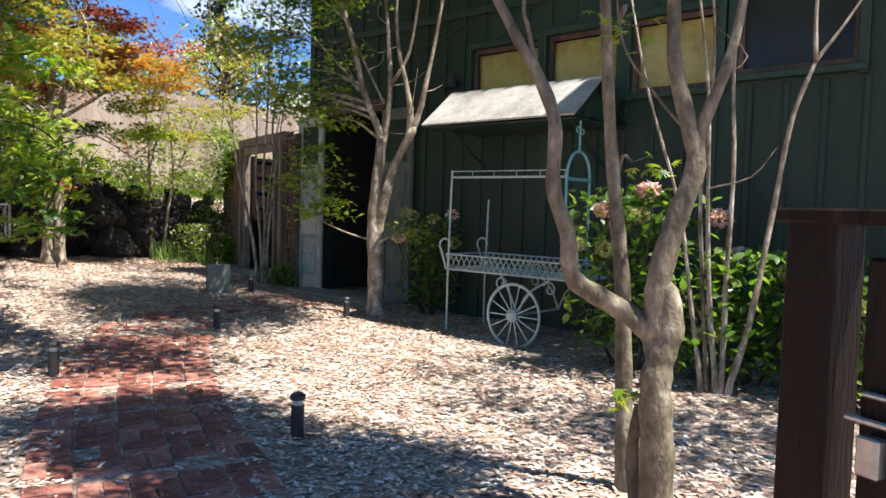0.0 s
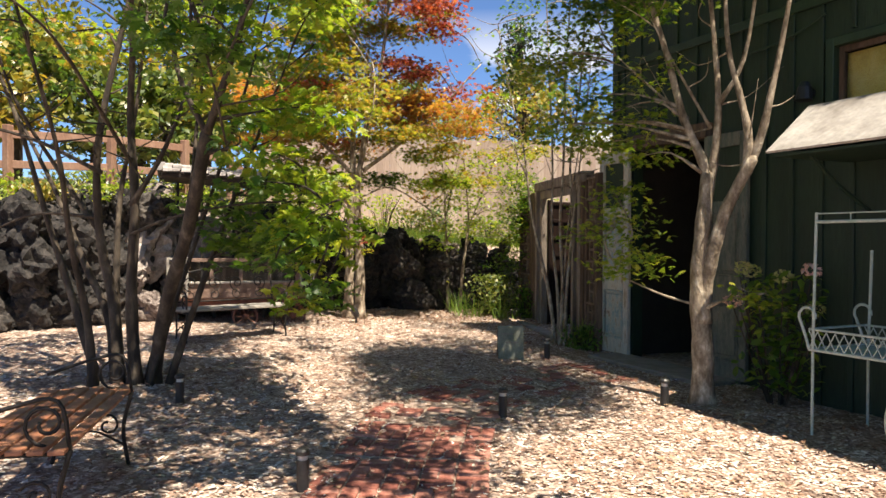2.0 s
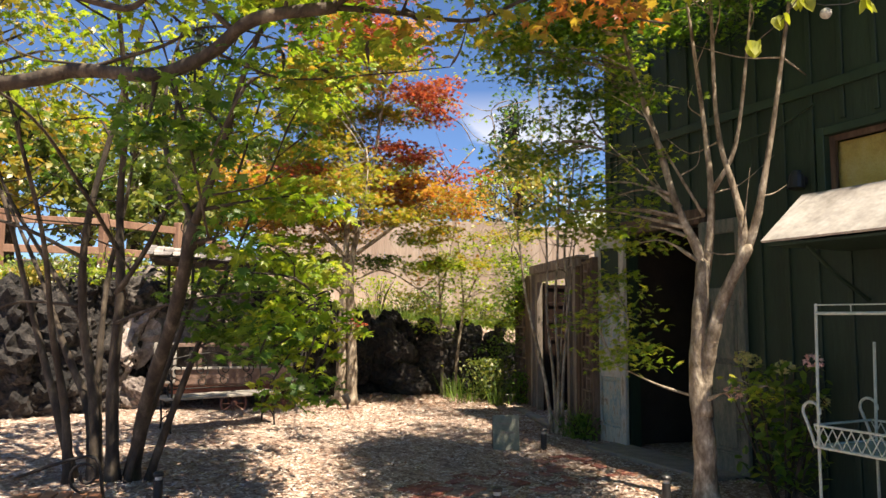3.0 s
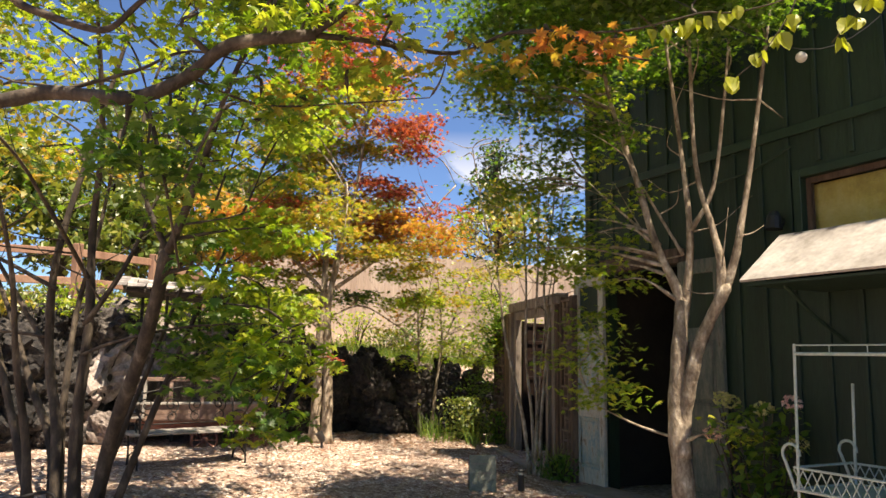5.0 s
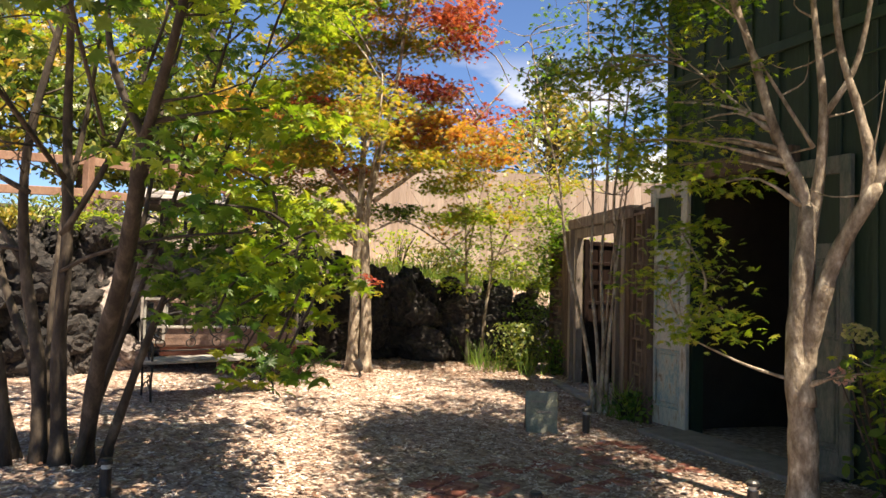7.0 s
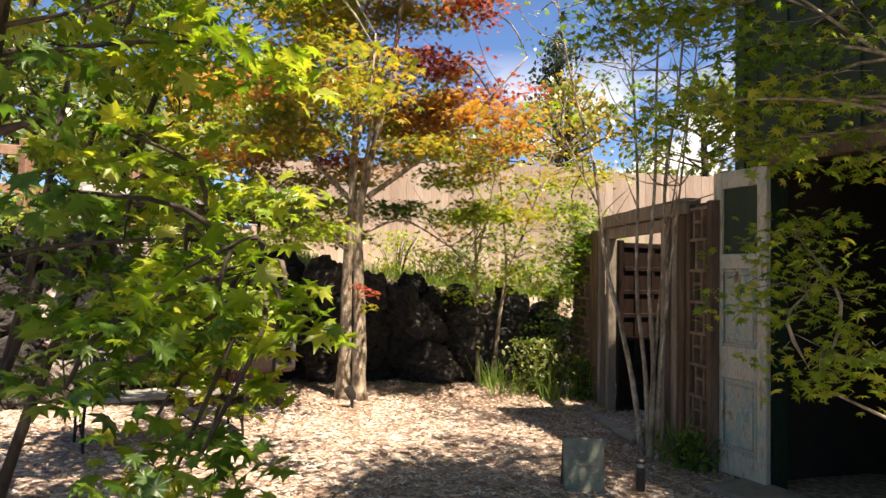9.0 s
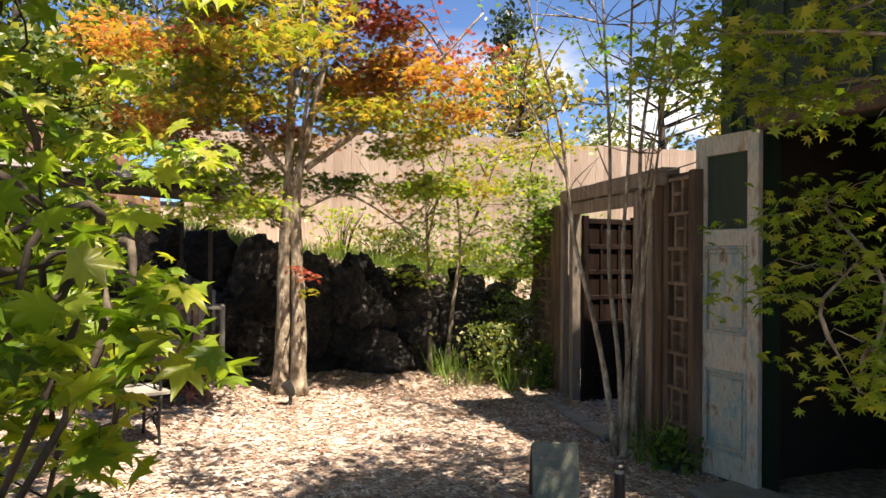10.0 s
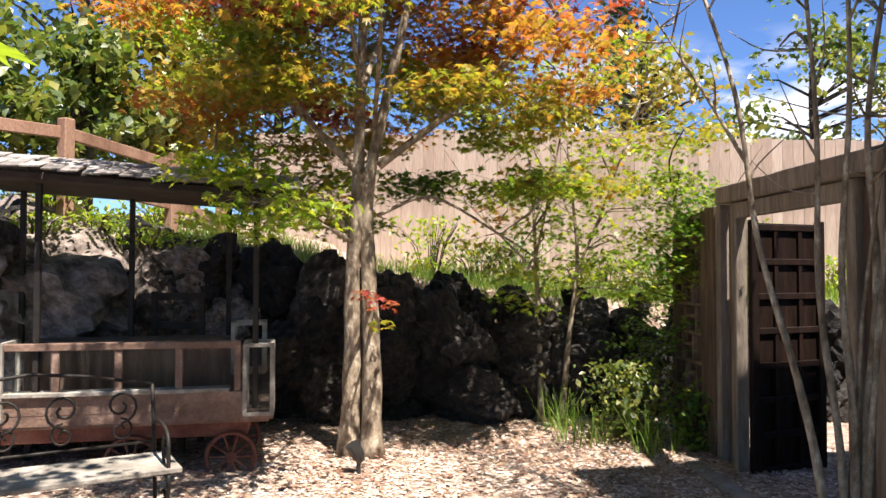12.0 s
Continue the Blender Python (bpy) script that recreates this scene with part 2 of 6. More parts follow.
L_GREEN = leaf_material("maple_green_leaves", [(0.03, 0.075, 0.012), (0.06, 0.13, 0.018), (0.1, 0.18, 0.028), (0.16, 0.23, 0.04)])
L_LIME = leaf_material("maple_lime_leaves", [(0.09, 0.16, 0.015), (0.16, 0.24, 0.025), (0.25, 0.31, 0.04), (0.34, 0.33, 0.05)])
L_YELLOW = leaf_material("maple_golden_leaves", [(0.11, 0.15, 0.02), (0.2, 0.21, 0.03), (0.3, 0.24, 0.04), (0.34, 0.17, 0.04)])
L_ORANGE = leaf_material("maple_orange_leaves", [(0.26, 0.2, 0.035), (0.38, 0.22, 0.05), (0.4, 0.16, 0.05), (0.32, 0.08, 0.03)])
L_RED = leaf_material("maple_red_leaves", [(0.12, 0.025, 0.022), (0.22, 0.04, 0.032), (0.36, 0.07, 0.06), (0.34, 0.13, 0.05)])
L_FAR = leaf_material("far_foliage", [(0.05, 0.085, 0.025), (0.09, 0.13, 0.035), (0.15, 0.18, 0.045), (0.24, 0.23, 0.06)], 0.35)
L_FARY = leaf_material("far_golden_foliage", [(0.12, 0.14, 0.03), (0.25, 0.22, 0.04), (0.36, 0.22, 0.04)], 0.3)
L_CONIFER = leaf_material("conifer_foliage", [(0.012, 0.03, 0.014), (0.025, 0.05, 0.022), (0.04, 0.075, 0.03)], 0.1)
L_HYDR = leaf_material("hydrangea_leaves", [(0.05, 0.11, 0.018), (0.1, 0.18, 0.028), (0.18, 0.24, 0.04)])
M_BLOOM = leaf_material("hydrangea_bloom", [(0.6, 0.32, 0.32), (0.72, 0.45, 0.43), (0.8, 0.58, 0.54)], 0.2)
M_BLOOMG = leaf_material("faded_green_bloom", [(0.36, 0.38, 0.12), (0.5, 0.48, 0.2), (0.6, 0.52, 0.28)], 0.2)


# ---- building helpers ----
def part(name, bm, mat, parent=None, label="", smooth=False):
    me = bpy.data.meshes.new(name)
    bmesh.ops.recalc_face_normals(bm, faces=bm.faces)
    bm.to_mesh(me)
    bm.free()
    if smooth:
        me.polygons.foreach_set("use_smooth", [True] * len(me.polygons))
    me.materials.append(mat)
    ob = new(name, me)
    ob.parent = parent
    if label:
        ob["label"] = label
    return ob


def piece(name, me, m, parent):
    """One of many alike pieces, on shared mesh data."""
    ob = new(name, me)
    ob.parent = parent
    ob.matrix_basis = m
    return ob


def mesh_of(name, bm, mat, smooth=False):
    me = bpy.data.meshes.new(name)
    bmesh.ops.recalc_face_normals(bm, faces=bm.faces)
    bm.to_mesh(me)
    bm.free()
    if smooth:
        me.polygons.foreach_set("use_smooth", [True] * len(me.polygons))
    me.materials.append(mat)
    return me


def thing(name, m, label, category, group="", kind=""):
    ob = new(name)
    ob.empty_display_size = 0.1
    ob.matrix_basis = m
    return tagged(ob, label, category, group, kind)


def box(bm, centre, size, rot=(0, 0, 0), bevel=0.0):
    m = pose(*centre, *rot) @ Matrix.Diagonal((*size, 1))
    made = bmesh.ops.create_cube(bm, size=1, matrix=m)
    if bevel:
        edges = {e for v in made["verts"] for e in v.link_edges}
        bmesh.ops.bevel(bm, geom=list(edges), offset=bevel, segments=1, affect="EDGES")
    return bm


def boxes(*items, bevel=0.0):
    bm = bmesh.new()
    for it in items:
        box(bm, *it, bevel=bevel)
    return bm


def tube(bm, points, radii, sides=8, caps=True):
    """A round bar swept along points."""
    pts = [Vector(p) for p in points]
    if not isinstance(radii, (list, tuple)):
        radii = [radii] * len(pts)
    rings, side = [], None
    for i, p in enumerate(pts):
        d = (pts[min(i + 1, len(pts) - 1)] - pts[max(i - 1, 0)]).normalized()
        if side is None:
            side = d.orthogonal().normalized()
        side = (side - d * side.dot(d)).normalized()
        up = d.cross(side)
        rings.append([bm.verts.new(p + radii[i] * (math.cos(a) * side + math.sin(a) * up)) for a in [2 * math.pi * k / sides for k in range(sides)]])
    for a, b in zip(rings, rings[1:]):
        for k in range(sides):
            bm.faces.new((a[k], a[(k + 1) % sides], b[(k + 1) % sides], b[k]))
    if caps:
        bm.faces.new(rings[0][::-1])
        bm.faces.new(rings[-1])
    return bm


def smooth_path(points, steps=4):
    """Catmull-Rom through the points."""
    p = [Vector(q) for q in points]
    p = [2 * p[0] - p[1]] + p + [2 * p[-1] - p[-2]]
    out = []
    for i in range(1, len(p) - 2):
        for k in range(steps):
            t = k / steps
            out.append(0.5 * ((2 * p[i]) + (p[i + 1] - p[i - 1]) * t + (2 * p[i - 1] - 5 * p[i] + 4 * p[i + 1] - p[i + 2]) * t * t + (3 * p[i] - p[i - 1] - 3 * p[i + 1] + p[i + 2]) * t ** 3))
    out.append(p[-2])
    return out


def scroll(bm, centre, r0, r1, turns, start, ax, ay, radius, sides=6):
    """A flat iron scroll in the plane of the axes ax, ay."""
    c, ax, ay = Vector(centre), Vector(ax), Vector(ay)
    n = max(8, int(14 * abs(turns)))
    pts = []
    for i in range(n + 1):
        t = i / n
        a, r = start + 2 * math.pi * turns * t, r0 + (r1 - r0) * t
        pts.append(c + ax * (r * math.cos(a)) + ay * (r * math.sin(a)))
    return tube(bm, pts, radius, sides)


# the line of the black rock wall on the plan, with the height of its top
ROCK_LINE = [(-11.6, 3.0, 1.9), (-10.4, 5.0, 1.9), (-9.4, 6.6, 1.9), (-9.2, 7.7, 1.95), (-9.95, 8.9, 2.1), (-9.6, 10.2, 1.95), (-8.3, 11.3, 1.6), (-7.6, 12.5, 1.45), (-6.9, 13.5, 1.3), (-5.8, 14.8, 1.2), (-4.0, 16.6, 1.2), (-1.0, 18.6, 1.2), (4.0, 21.0, 1.2)]


def rock_side(x, y):
    """Distance behind the rock wall's line (minus: in front), and the top's height there."""
    best, top, sign = 1e9, 1.2, -1
    for (ax, ay, az), (bx, by, bz) in zip(ROCK_LINE, ROCK_LINE[1:]):
        dx, dy = bx - ax, by - ay
        t = max(0, min(1, ((x - ax) * dx + (y - ay) * dy) / (dx * dx + dy * dy)))
        px, py = ax + t * dx, ay + t * dy
        d = math.hypot(x - px, y - py)
        if d < best:
            best, top = d, az + t * (bz - az)
            sign = 1 if dx * (y - ay) - dy * (x - ax) > 0 else -1
    return sign * best, top


def yard(x, y):
    """Height of the yard's surface, in front of the wall."""
    return -0.08 + 0.04 * max(0, min(6, -x - 2.5))


def ground_z(x, y):
    d, top = rock_side(x, y)
    k = max(0.0, min(1.0, (d - 0.15) / 0.3))
    k = k * k * (3 - 2 * k)
    hill = top - 0.12 + 0.12 * max(0, min(d, 6))
    return yard(x, y) * (1 - k) + hill * k


# plan of the house: u runs along its front, from the first window's edge towards the doorway; n points out into the yard
HOUSE = pose(-0.37, 9.30, 0, 0, 0, 150)   # local x = u, local y = n


# ---- ground ----
def sheet(name, xs, ys, z, mat):
    bm = bmesh.new()
    rows = [[bm.verts.new((x, y, z(x, y))) for x in xs] for y in ys]
    for a, b in zip(rows, rows[1:]):
        for i in range(len(xs) - 1):
            bm.faces.new((a[i], a[i + 1], b[i + 1], b[i]))
    return part(name, bm, mat, smooth=True)


def steps(a, b, s):
    return [a + (b - a) * i / round((b - a) / s) for i in range(round((b - a) / s) + 1)]


GX = [-400, -200, -100, -60, -40, -30, -24, -20, -17] + steps(-15, 5, 0.2) + [7, 10, 15, 25, 50, 100, 200, 400]
GY = [-400, -200, -100, -50, -25, -14, -8, -5] + steps(-3, 21, 0.2) + [23, 26, 32, 40, 60, 100, 200, 400]


def rough_ground(x, y):
    bumpy = 0.025 * noise.noise((x * 1.3, y * 1.3, 0)) + 0.01 * noise.noise((x * 5, y * 5, 3))
    return ground_z(x, y) + (bumpy if abs(x) < 20 and abs(y) < 25 else 0)


ground = tagged(sheet("ground", GX, GY, rough_ground, M_SOIL), "yard of wood-chip mulch rising to a planted terrace", "ground", kind="structure")


def scatter_chips():
    """Wood chips and dry leaf scraps lying over the yard."""
    rng = np.random.default_rng(4)
    n = 210000
    x = rng.uniform(-9.3, 2.8, n)
    y = rng.uniform(2.2, 14.0, n)
    luck = rng.random(n)
    line = [(-0.25, 3.1), (-1.65, 4.85), (-2.75, 6.65), (-3.05, 7.6)]
    keep = []
    for i in range(n):
        d, top = rock_side(x[i], y[i])
        u = (x[i] + 0.37) * -0.866 + (y[i] - 9.3) * 0.5
        v = (x[i] + 0.37) * -0.5 + (y[i] - 9.3) * -0.866
        on_path = False
        for (ax, ay), (bx, by) in zip(line, line[1:]):
            t = max(0, min(1, ((x[i] - ax) * (bx - ax) + (y[i] - ay) * (by - ay)) / ((bx - ax) ** 2 + (by - ay) ** 2)))
            on_path |= math.hypot(x[i] - ax - t * (bx - ax), y[i] - ay - t * (by - ay)) < 0.4
        if d < -0.15 and (v > 0.03 or u > 3.3) and luck[i] < (0.16 if on_path else 1.0):
            keep.append(i)
    x, y = x[keep], y[keep]
    n = len(x)
    z = np.array([rough_ground(a, b) for a, b in zip(x, y)]) + rng.uniform(0.002, 0.014, n)
    a = rng.uniform(0, 2 * np.pi, n)
    L, Wd = rng.uniform(0.007, 0.026, n), rng.uniform(0.004, 0.011, n)
    t1, t2 = rng.normal(0, 0.13, n), rng.normal(0, 0.16, n)
    ca, sa = np.cos(a), np.sin(a)
    v = np.zeros((n, 4, 3))
    for k, (p, q) in enumerate(((-1, -0.8), (1, -1), (0.85, 1), (-1, 0.9))):
        v[:, k, 0] = x + p * L * ca - q * Wd * sa
        v[:, k, 1] = y + p * L * sa + q * Wd * ca
        v[:, k, 2] = z + p * L * t1 + q * Wd * t2
    me = quads("wood_chips", v, M_CHIP)
    return tagged(new("wood_chips", me), "pale wood chips and dry leaf scraps strewn over the yard", "mulch", kind="stuff")


def quads(name, v, mat):
    n = len(v)
    me = bpy.data.meshes.new(name)
    me.vertices.add(n * 4)
    me.vertices.foreach_set("co", v.reshape(-1))
    me.loops.add(n * 4)
    me.loops.foreach_set("vertex_index", np.arange(n * 4, dtype=np.int32))
    me.polygons.add(n)
    me.polygons.foreach_set("loop_start", np.arange(0, n * 4, 4, dtype=np.int32))
    me.update(calc_edges=True)
    me.materials.append(mat)
    return me


scatter_chips()


# ---- leaves and trees ----
def lobed(lobes, cut, shoulder=0.0, span=240):
    """A leaf blade of pointed lobes: outline round a middle point, notches at the share cut, tips drooping."""
    pts = [(0.0, 0.0, 0.0), (0.0, -0.3, 0.0)]
    for i in range(lobes):
        a = radians(-span / 2 + span * i / (lobes - 1))
        r = 1.0 - 0.36 * abs(i - (lobes - 1) / 2) / ((lobes - 1) / 2)
        half = radians(span / (lobes - 1) / 2)
        if shoulder:
            pts.append((0.7 * r * math.sin(a - half * shoulder), 0.7 * r * math.cos(a - half * shoulder) - 0.08, -0.05 * r))
        pts.append((r * math.sin(a), r * math.cos(a) - 0.1, -0.2 * r))
        if shoulder:
            pts.append((0.7 * r * math.sin(a + half * shoulder), 0.7 * r * math.cos(a + half * shoulder) - 0.08, -0.05 * r))
        if i < lobes - 1:
            pts.append((cut * r * math.sin(a + half), cut * r * math.cos(a + half) - 0.05, 0.03))
    return np.array(pts)


MAPLE = lobed(7, 0.4)
VINE = lobed(7, 0.56, 0.42)
OVAL = np.array([(0, 0, 0), (0, -0.9, 0), (-0.42, -0.35, 0.05), (-0.4, 0.25, 0.05), (0, 0.95, -0.12), (0.4, 0.25, 0.05), (0.42, -0.35, 0.05)])
DIAMOND = np.array([(0, 0, 0.0), (0, -1, -0.1), (-0.55, 0, 0.05), (0, 1, -0.15), (0.55, 0, 0.05)])


def blades(name, centres, sizes, tilt, mat, template, rng, parent=None, label=""):
    """One mesh of many separate leaves."""
    n, m = len(centres), len(template)
    yaw = rng.uniform(0, 2 * np.pi, n)
    nx, ny = rng.normal(0, tilt, n), rng.normal(0, tilt, n)
    nz = np.ones(n)
    k = np.sqrt(nx * nx + ny * ny + 1)
    N_ = np.stack([nx / k, ny / k, nz / k], 1)
    A = np.stack([np.cos(yaw), np.sin(yaw), np.zeros(n)], 1)
    A -= N_ * (A * N_).sum(1)[:, None]
    A /= np.linalg.norm(A, axis=1)[:, None]
    B = np.cross(N_, A)
    T = template[None] * sizes[:, None, None]
    v = centres[:, None] + T[:, :, 0:1] * A[:, None] + T[:, :, 1:2] * B[:, None] + T[:, :, 2:3] * N_[:, None]
    o = m - 1
    tri = np.array([(0, 1 + i, 1 + (i + 1) % o) for i in range(o)])
    idx = (tri[None] + (np.arange(n) * m)[:, None, None]).reshape(-1).astype(np.int32)
    me = bpy.data.meshes.new(name)
    me.vertices.add(n * m)
    me.vertices.foreach_set("co", v.reshape(-1))
    me.loops.add(len(idx))
    me.loops.foreach_set("vertex_index", idx)
    me.polygons.add(len(idx) // 3)
    me.polygons.foreach_set("loop_start", np.arange(0, len(idx), 3, dtype=np.int32))
    me.update(calc_edges=True)
    me.materials.append(mat)
    ob = new(name, me)
    ob.parent = parent
    if label:
        ob["label"] = label
    return ob


def wobble(points, rng, amount):
    return [points[0]] + [Vector(p) + Vector(rng.normal(0, amount, 3)) for p in points[1:-1]] + [points[-1]]


def maple(base, stems, clusters, bark, label, seed, leaf=0.05, group="", twig=0.003, bare=0, name="maple_tree", template=MAPLE, tilt=0.62, flare=1.35, dense=1.0, high=1.0):
    """A tree from stems (points relative to the base, bottom and top radius) and leaf clusters
    (centre, half sizes, leaves, material, part label)."""
    rng = np.random.default_rng(seed)
    bz = rough_ground(base[0], base[1])
    tree = thing(name, pose(base[0], base[1], bz), label, "tree", group)
    nodes = []
    limb_bm = bmesh.new()
    for i, (pts, r0, r1) in enumerate(stems):
        path = smooth_path(wobble([Vector(p) for p in pts], rng, 0.012), 5)
        n = len(path)
        rad = [(r0 + (r1 - r0) * (k / (n - 1)) ** 0.8) * (1 + 0.06 * math.sin(k * 1.7 + i)) for k in range(n)]
        if r1 > 0.028:
            path.append(path[-1] + (path[-1] - path[-2]).normalized() * r1 * 0.8)
            rad.append(r1 * 0.4)
        if pts[0][2] <= 0.02:
            rad[0] *= flare
            path[0] = path[0] + Vector((0, 0, -0.06))
        bm_ = bmesh.new()
        tube(bm_, path, rad, 10 if r0 > 0.03 else 7)
        part("trunk" if pts[0][2] <= 0.02 else "limb", bm_, bark, tree, smooth=True)
        nodes += [(p, r) for p, r in zip(path, rad) if p.z > 0.5]
    upper = [q for q in nodes if q[0].z > 0.4 * max(n_[0].z for n_ in nodes)]
    for k in range(bare):
        p, r = upper[int(rng.integers(len(upper)))]
        d = Vector((*rng.normal(0, 0.45, 2), rng.uniform(0.15, 0.6)))
        d *= rng.uniform(0.5, 1.2)
        mid = p + d * 0.5 + Vector((*rng.normal(0, 0.07, 2), -0.1 * d.length))
        tube(limb_bm, smooth_path([p, mid, p + d], 3), [min(r * 0.5, 0.011), 0.008, 0.006, 0.005, 0.004, 0.003, 0.0015], 5)
    by_mat = {}
    for c, half, count, mat, text in clusters:
        c = Vector(c)
        p, r = min(nodes, key=lambda q: (q[0] - c).length + (0.8 * max(0, q[0].z - c.z + 0.15)))
        mid = (p + c) / 2 + Vector((*rng.normal(0, 0.07, 2), rng.uniform(0.0, 0.12)))
        tube(limb_bm, smooth_path([p, mid, c], 3), [min(r * 0.55, 0.02)] * 2 + [0.011, 0.009, 0.008, 0.007, 0.006], 5)
        sprays = max(1, int(count * (high if c.z > 4.1 else dense)) // 13)
        for s in range(sprays):
            o = rng.normal(0, 0.5, 3)
            o /= max(1.0, np.linalg.norm(o))
            q = np.array(c) + o * np.array(half)
            if s % 2 == 0:
                tube(limb_bm, [c, Vector((np.array(c) * 0.45 + q * 0.55) + rng.normal(0, 0.04, 3)), Vector(q)], [twig, twig * 0.8, twig * 0.5], 3, False)
            m = int(rng.integers(9, 18))
            rr = min(0.24, 0.16 + 0.16 * half[0], half[0]) * np.sqrt(rng.random(m)) * rng.uniform(0.7, 1.3)
            aa = rng.uniform(0, 2 * np.pi, m)
            pts = np.stack([q[0] + rr * np.cos(aa), q[1] + rr * np.sin(aa), q[2] - 0.35 * rr + rng.normal(0, 0.03, m)], 1)
            by_mat.setdefault((mat.name, text), [mat, []])[1].append(pts)
    if limb_bm.verts:
        tagged(part("twigs", limb_bm, bark, tree, smooth=True), kind="stuff")
    else:
        limb_bm.free()
    for (_, text), (mat, chunks) in by_mat.items():
        pts = np.concatenate(chunks)
        blades("crown", pts, leaf * rng.uniform(0.65, 1.25, len(pts)), tilt, mat, template, rng, tree, text)
    return tree


G_, Y_, O_, R_, LI = L_GREEN, L_YELLOW, L_ORANGE, L_RED, L_LIME

# the big autumn maple with two joined trunks in front of the rock wall
# local axes for it: east = right of the late view
def ring(cx, cy, cz, r, n, half, count, mat, text, rng, squash=1.0, arc=(0, 360)):
    out = []
    for i in range(n):
        a = radians(arc[0] + (arc[1] - arc[0]) * (i + rng.random() * 0.7) / n)
        rr = r * rng.uniform(0.6, 1.1)
        out.append(((cx + rr * math.cos(a), cy + rr * math.sin(a) * squash, cz + rng.uniform(-0.25, 0.25)), half, count, mat, text))
    return out


r_c = random.Random(5)
AUTUMN = {G_: "green sprays", LI: "lime sprays", Y_: "golden sprays", O_: "orange sprays", R_: "dark red sprays"}


def autumn(x, y, z):
    """Green under, gold and orange in the middle, dark red to the north-east and at the top."""
    east = 0.83 * x + 0.56 * y + r_c.gauss(0, 0.3)
    h = z + r_c.gauss(0, 0.22)
    if h < 2.75:
        return r_c.choice([LI, LI, G_, Y_, Y_] if east < 0.9 else [LI, Y_, G_])
    if h < 3.1:
        return r_c.choice([LI, Y_, Y_, O_] if east < 0.9 else [Y_, LI, R_])
    if h < 4.0:
        return r_c.choice([R_, R_, R_, O_] if east > 0.5 else [O_, O_, Y_, R_] if east > -0.8 else [O_, Y_, Y_, LI])
    if h < 5.2:
        return r_c.choice([R_, O_, R_, Y_] if east > 0.5 else [Y_, Y_, LI, LI, O_])
    return r_c.choice([R_, R_, O_])


clusters_c = []
for z_, r_, n_ in ((2.15, 1.35, 4), (2.5, 1.6, 7), (2.85, 1.65, 12), (3.25, 1.7, 16), (3.65, 1.6, 16), (4.1, 1.5, 14), (4.55, 1.4, 13), (5.0, 1.25, 12), (5.5, 1.05, 10), (6.0, 0.8, 8), (6.5, 0.5, 5)):
    for k in range(n_):
        a_ = radians(360 * (k + 0.8 * r_c.random()) / n_)
        q_ = r_ * math.sqrt(r_c.uniform(0.12, 1.1))
        p_ = (0.1 + q_ * math.cos(a_), 0.05 + q_ * math.sin(a_), z_ + r_c.uniform(-0.2, 0.2) - 0.08 * q_)
        w_ = r_c.uniform(0.34, 0.56)
        m_ = autumn(*p_)
        clusters_c.append((p_, (w_, w_, 0.13), int(300 * w_ / 0.45 * (0.6 if m_ is R_ and z_ < 4.4 else 1)), m_, AUTUMN[m_]))
clusters_c += [((2.3, -2.2, 2.95), (0.28, 0.25, 0.1), 110, Y_, "golden sprays"), ((2.6, -2.5, 2.6), (0.22, 0.2, 0.12), 80, Y_, "golden sprays"), ((1.75, -1.55, 3.35), (0.35, 0.3, 0.1), 120, O_, "orange sprays")]
clusters_c += [((0.28, -0.2, 1.25), (0.16, 0.16, 0.08), 26, R_, "dark red sprays"), ((0.36, -0.2, 1.1), (0.14, 0.14, 0.06), 16, Y_, "golden sprays")]
# high sprays out of view, added to shade the wagon
clusters_c += [((1.3, -2.2, 4.3), (0.55, 0.5, 0.22), 280, Y_, "golden sprays"), ((0.9, -1.7, 4.2), (0.5, 0.5, 0.22), 240, LI, "lime sprays")]
# drops sprays towards the sun, so that light reaches trunk and ground
clusters_c = [c for c in clusters_c if c[0][2] > 4.7 or c[0][2] < 1.5 or abs((math.degrees(math.atan2(c[0][1], c[0][0])) + 13 + 180) % 360 - 180) > 30]
def thin_for_sun(c):
    """Thins sprays whose shadow would fall on the boulders behind the wagon."""
    x, y, z = c[0]
    sparse = -3.6 < x - 0.454 * (z - 1.3) < -1.5 and -2.9 < y + 0.105 * (z - 1.3) < -0.4
    return c[:2] + (int(c[2] * 0.12),) + c[3:] if sparse else c


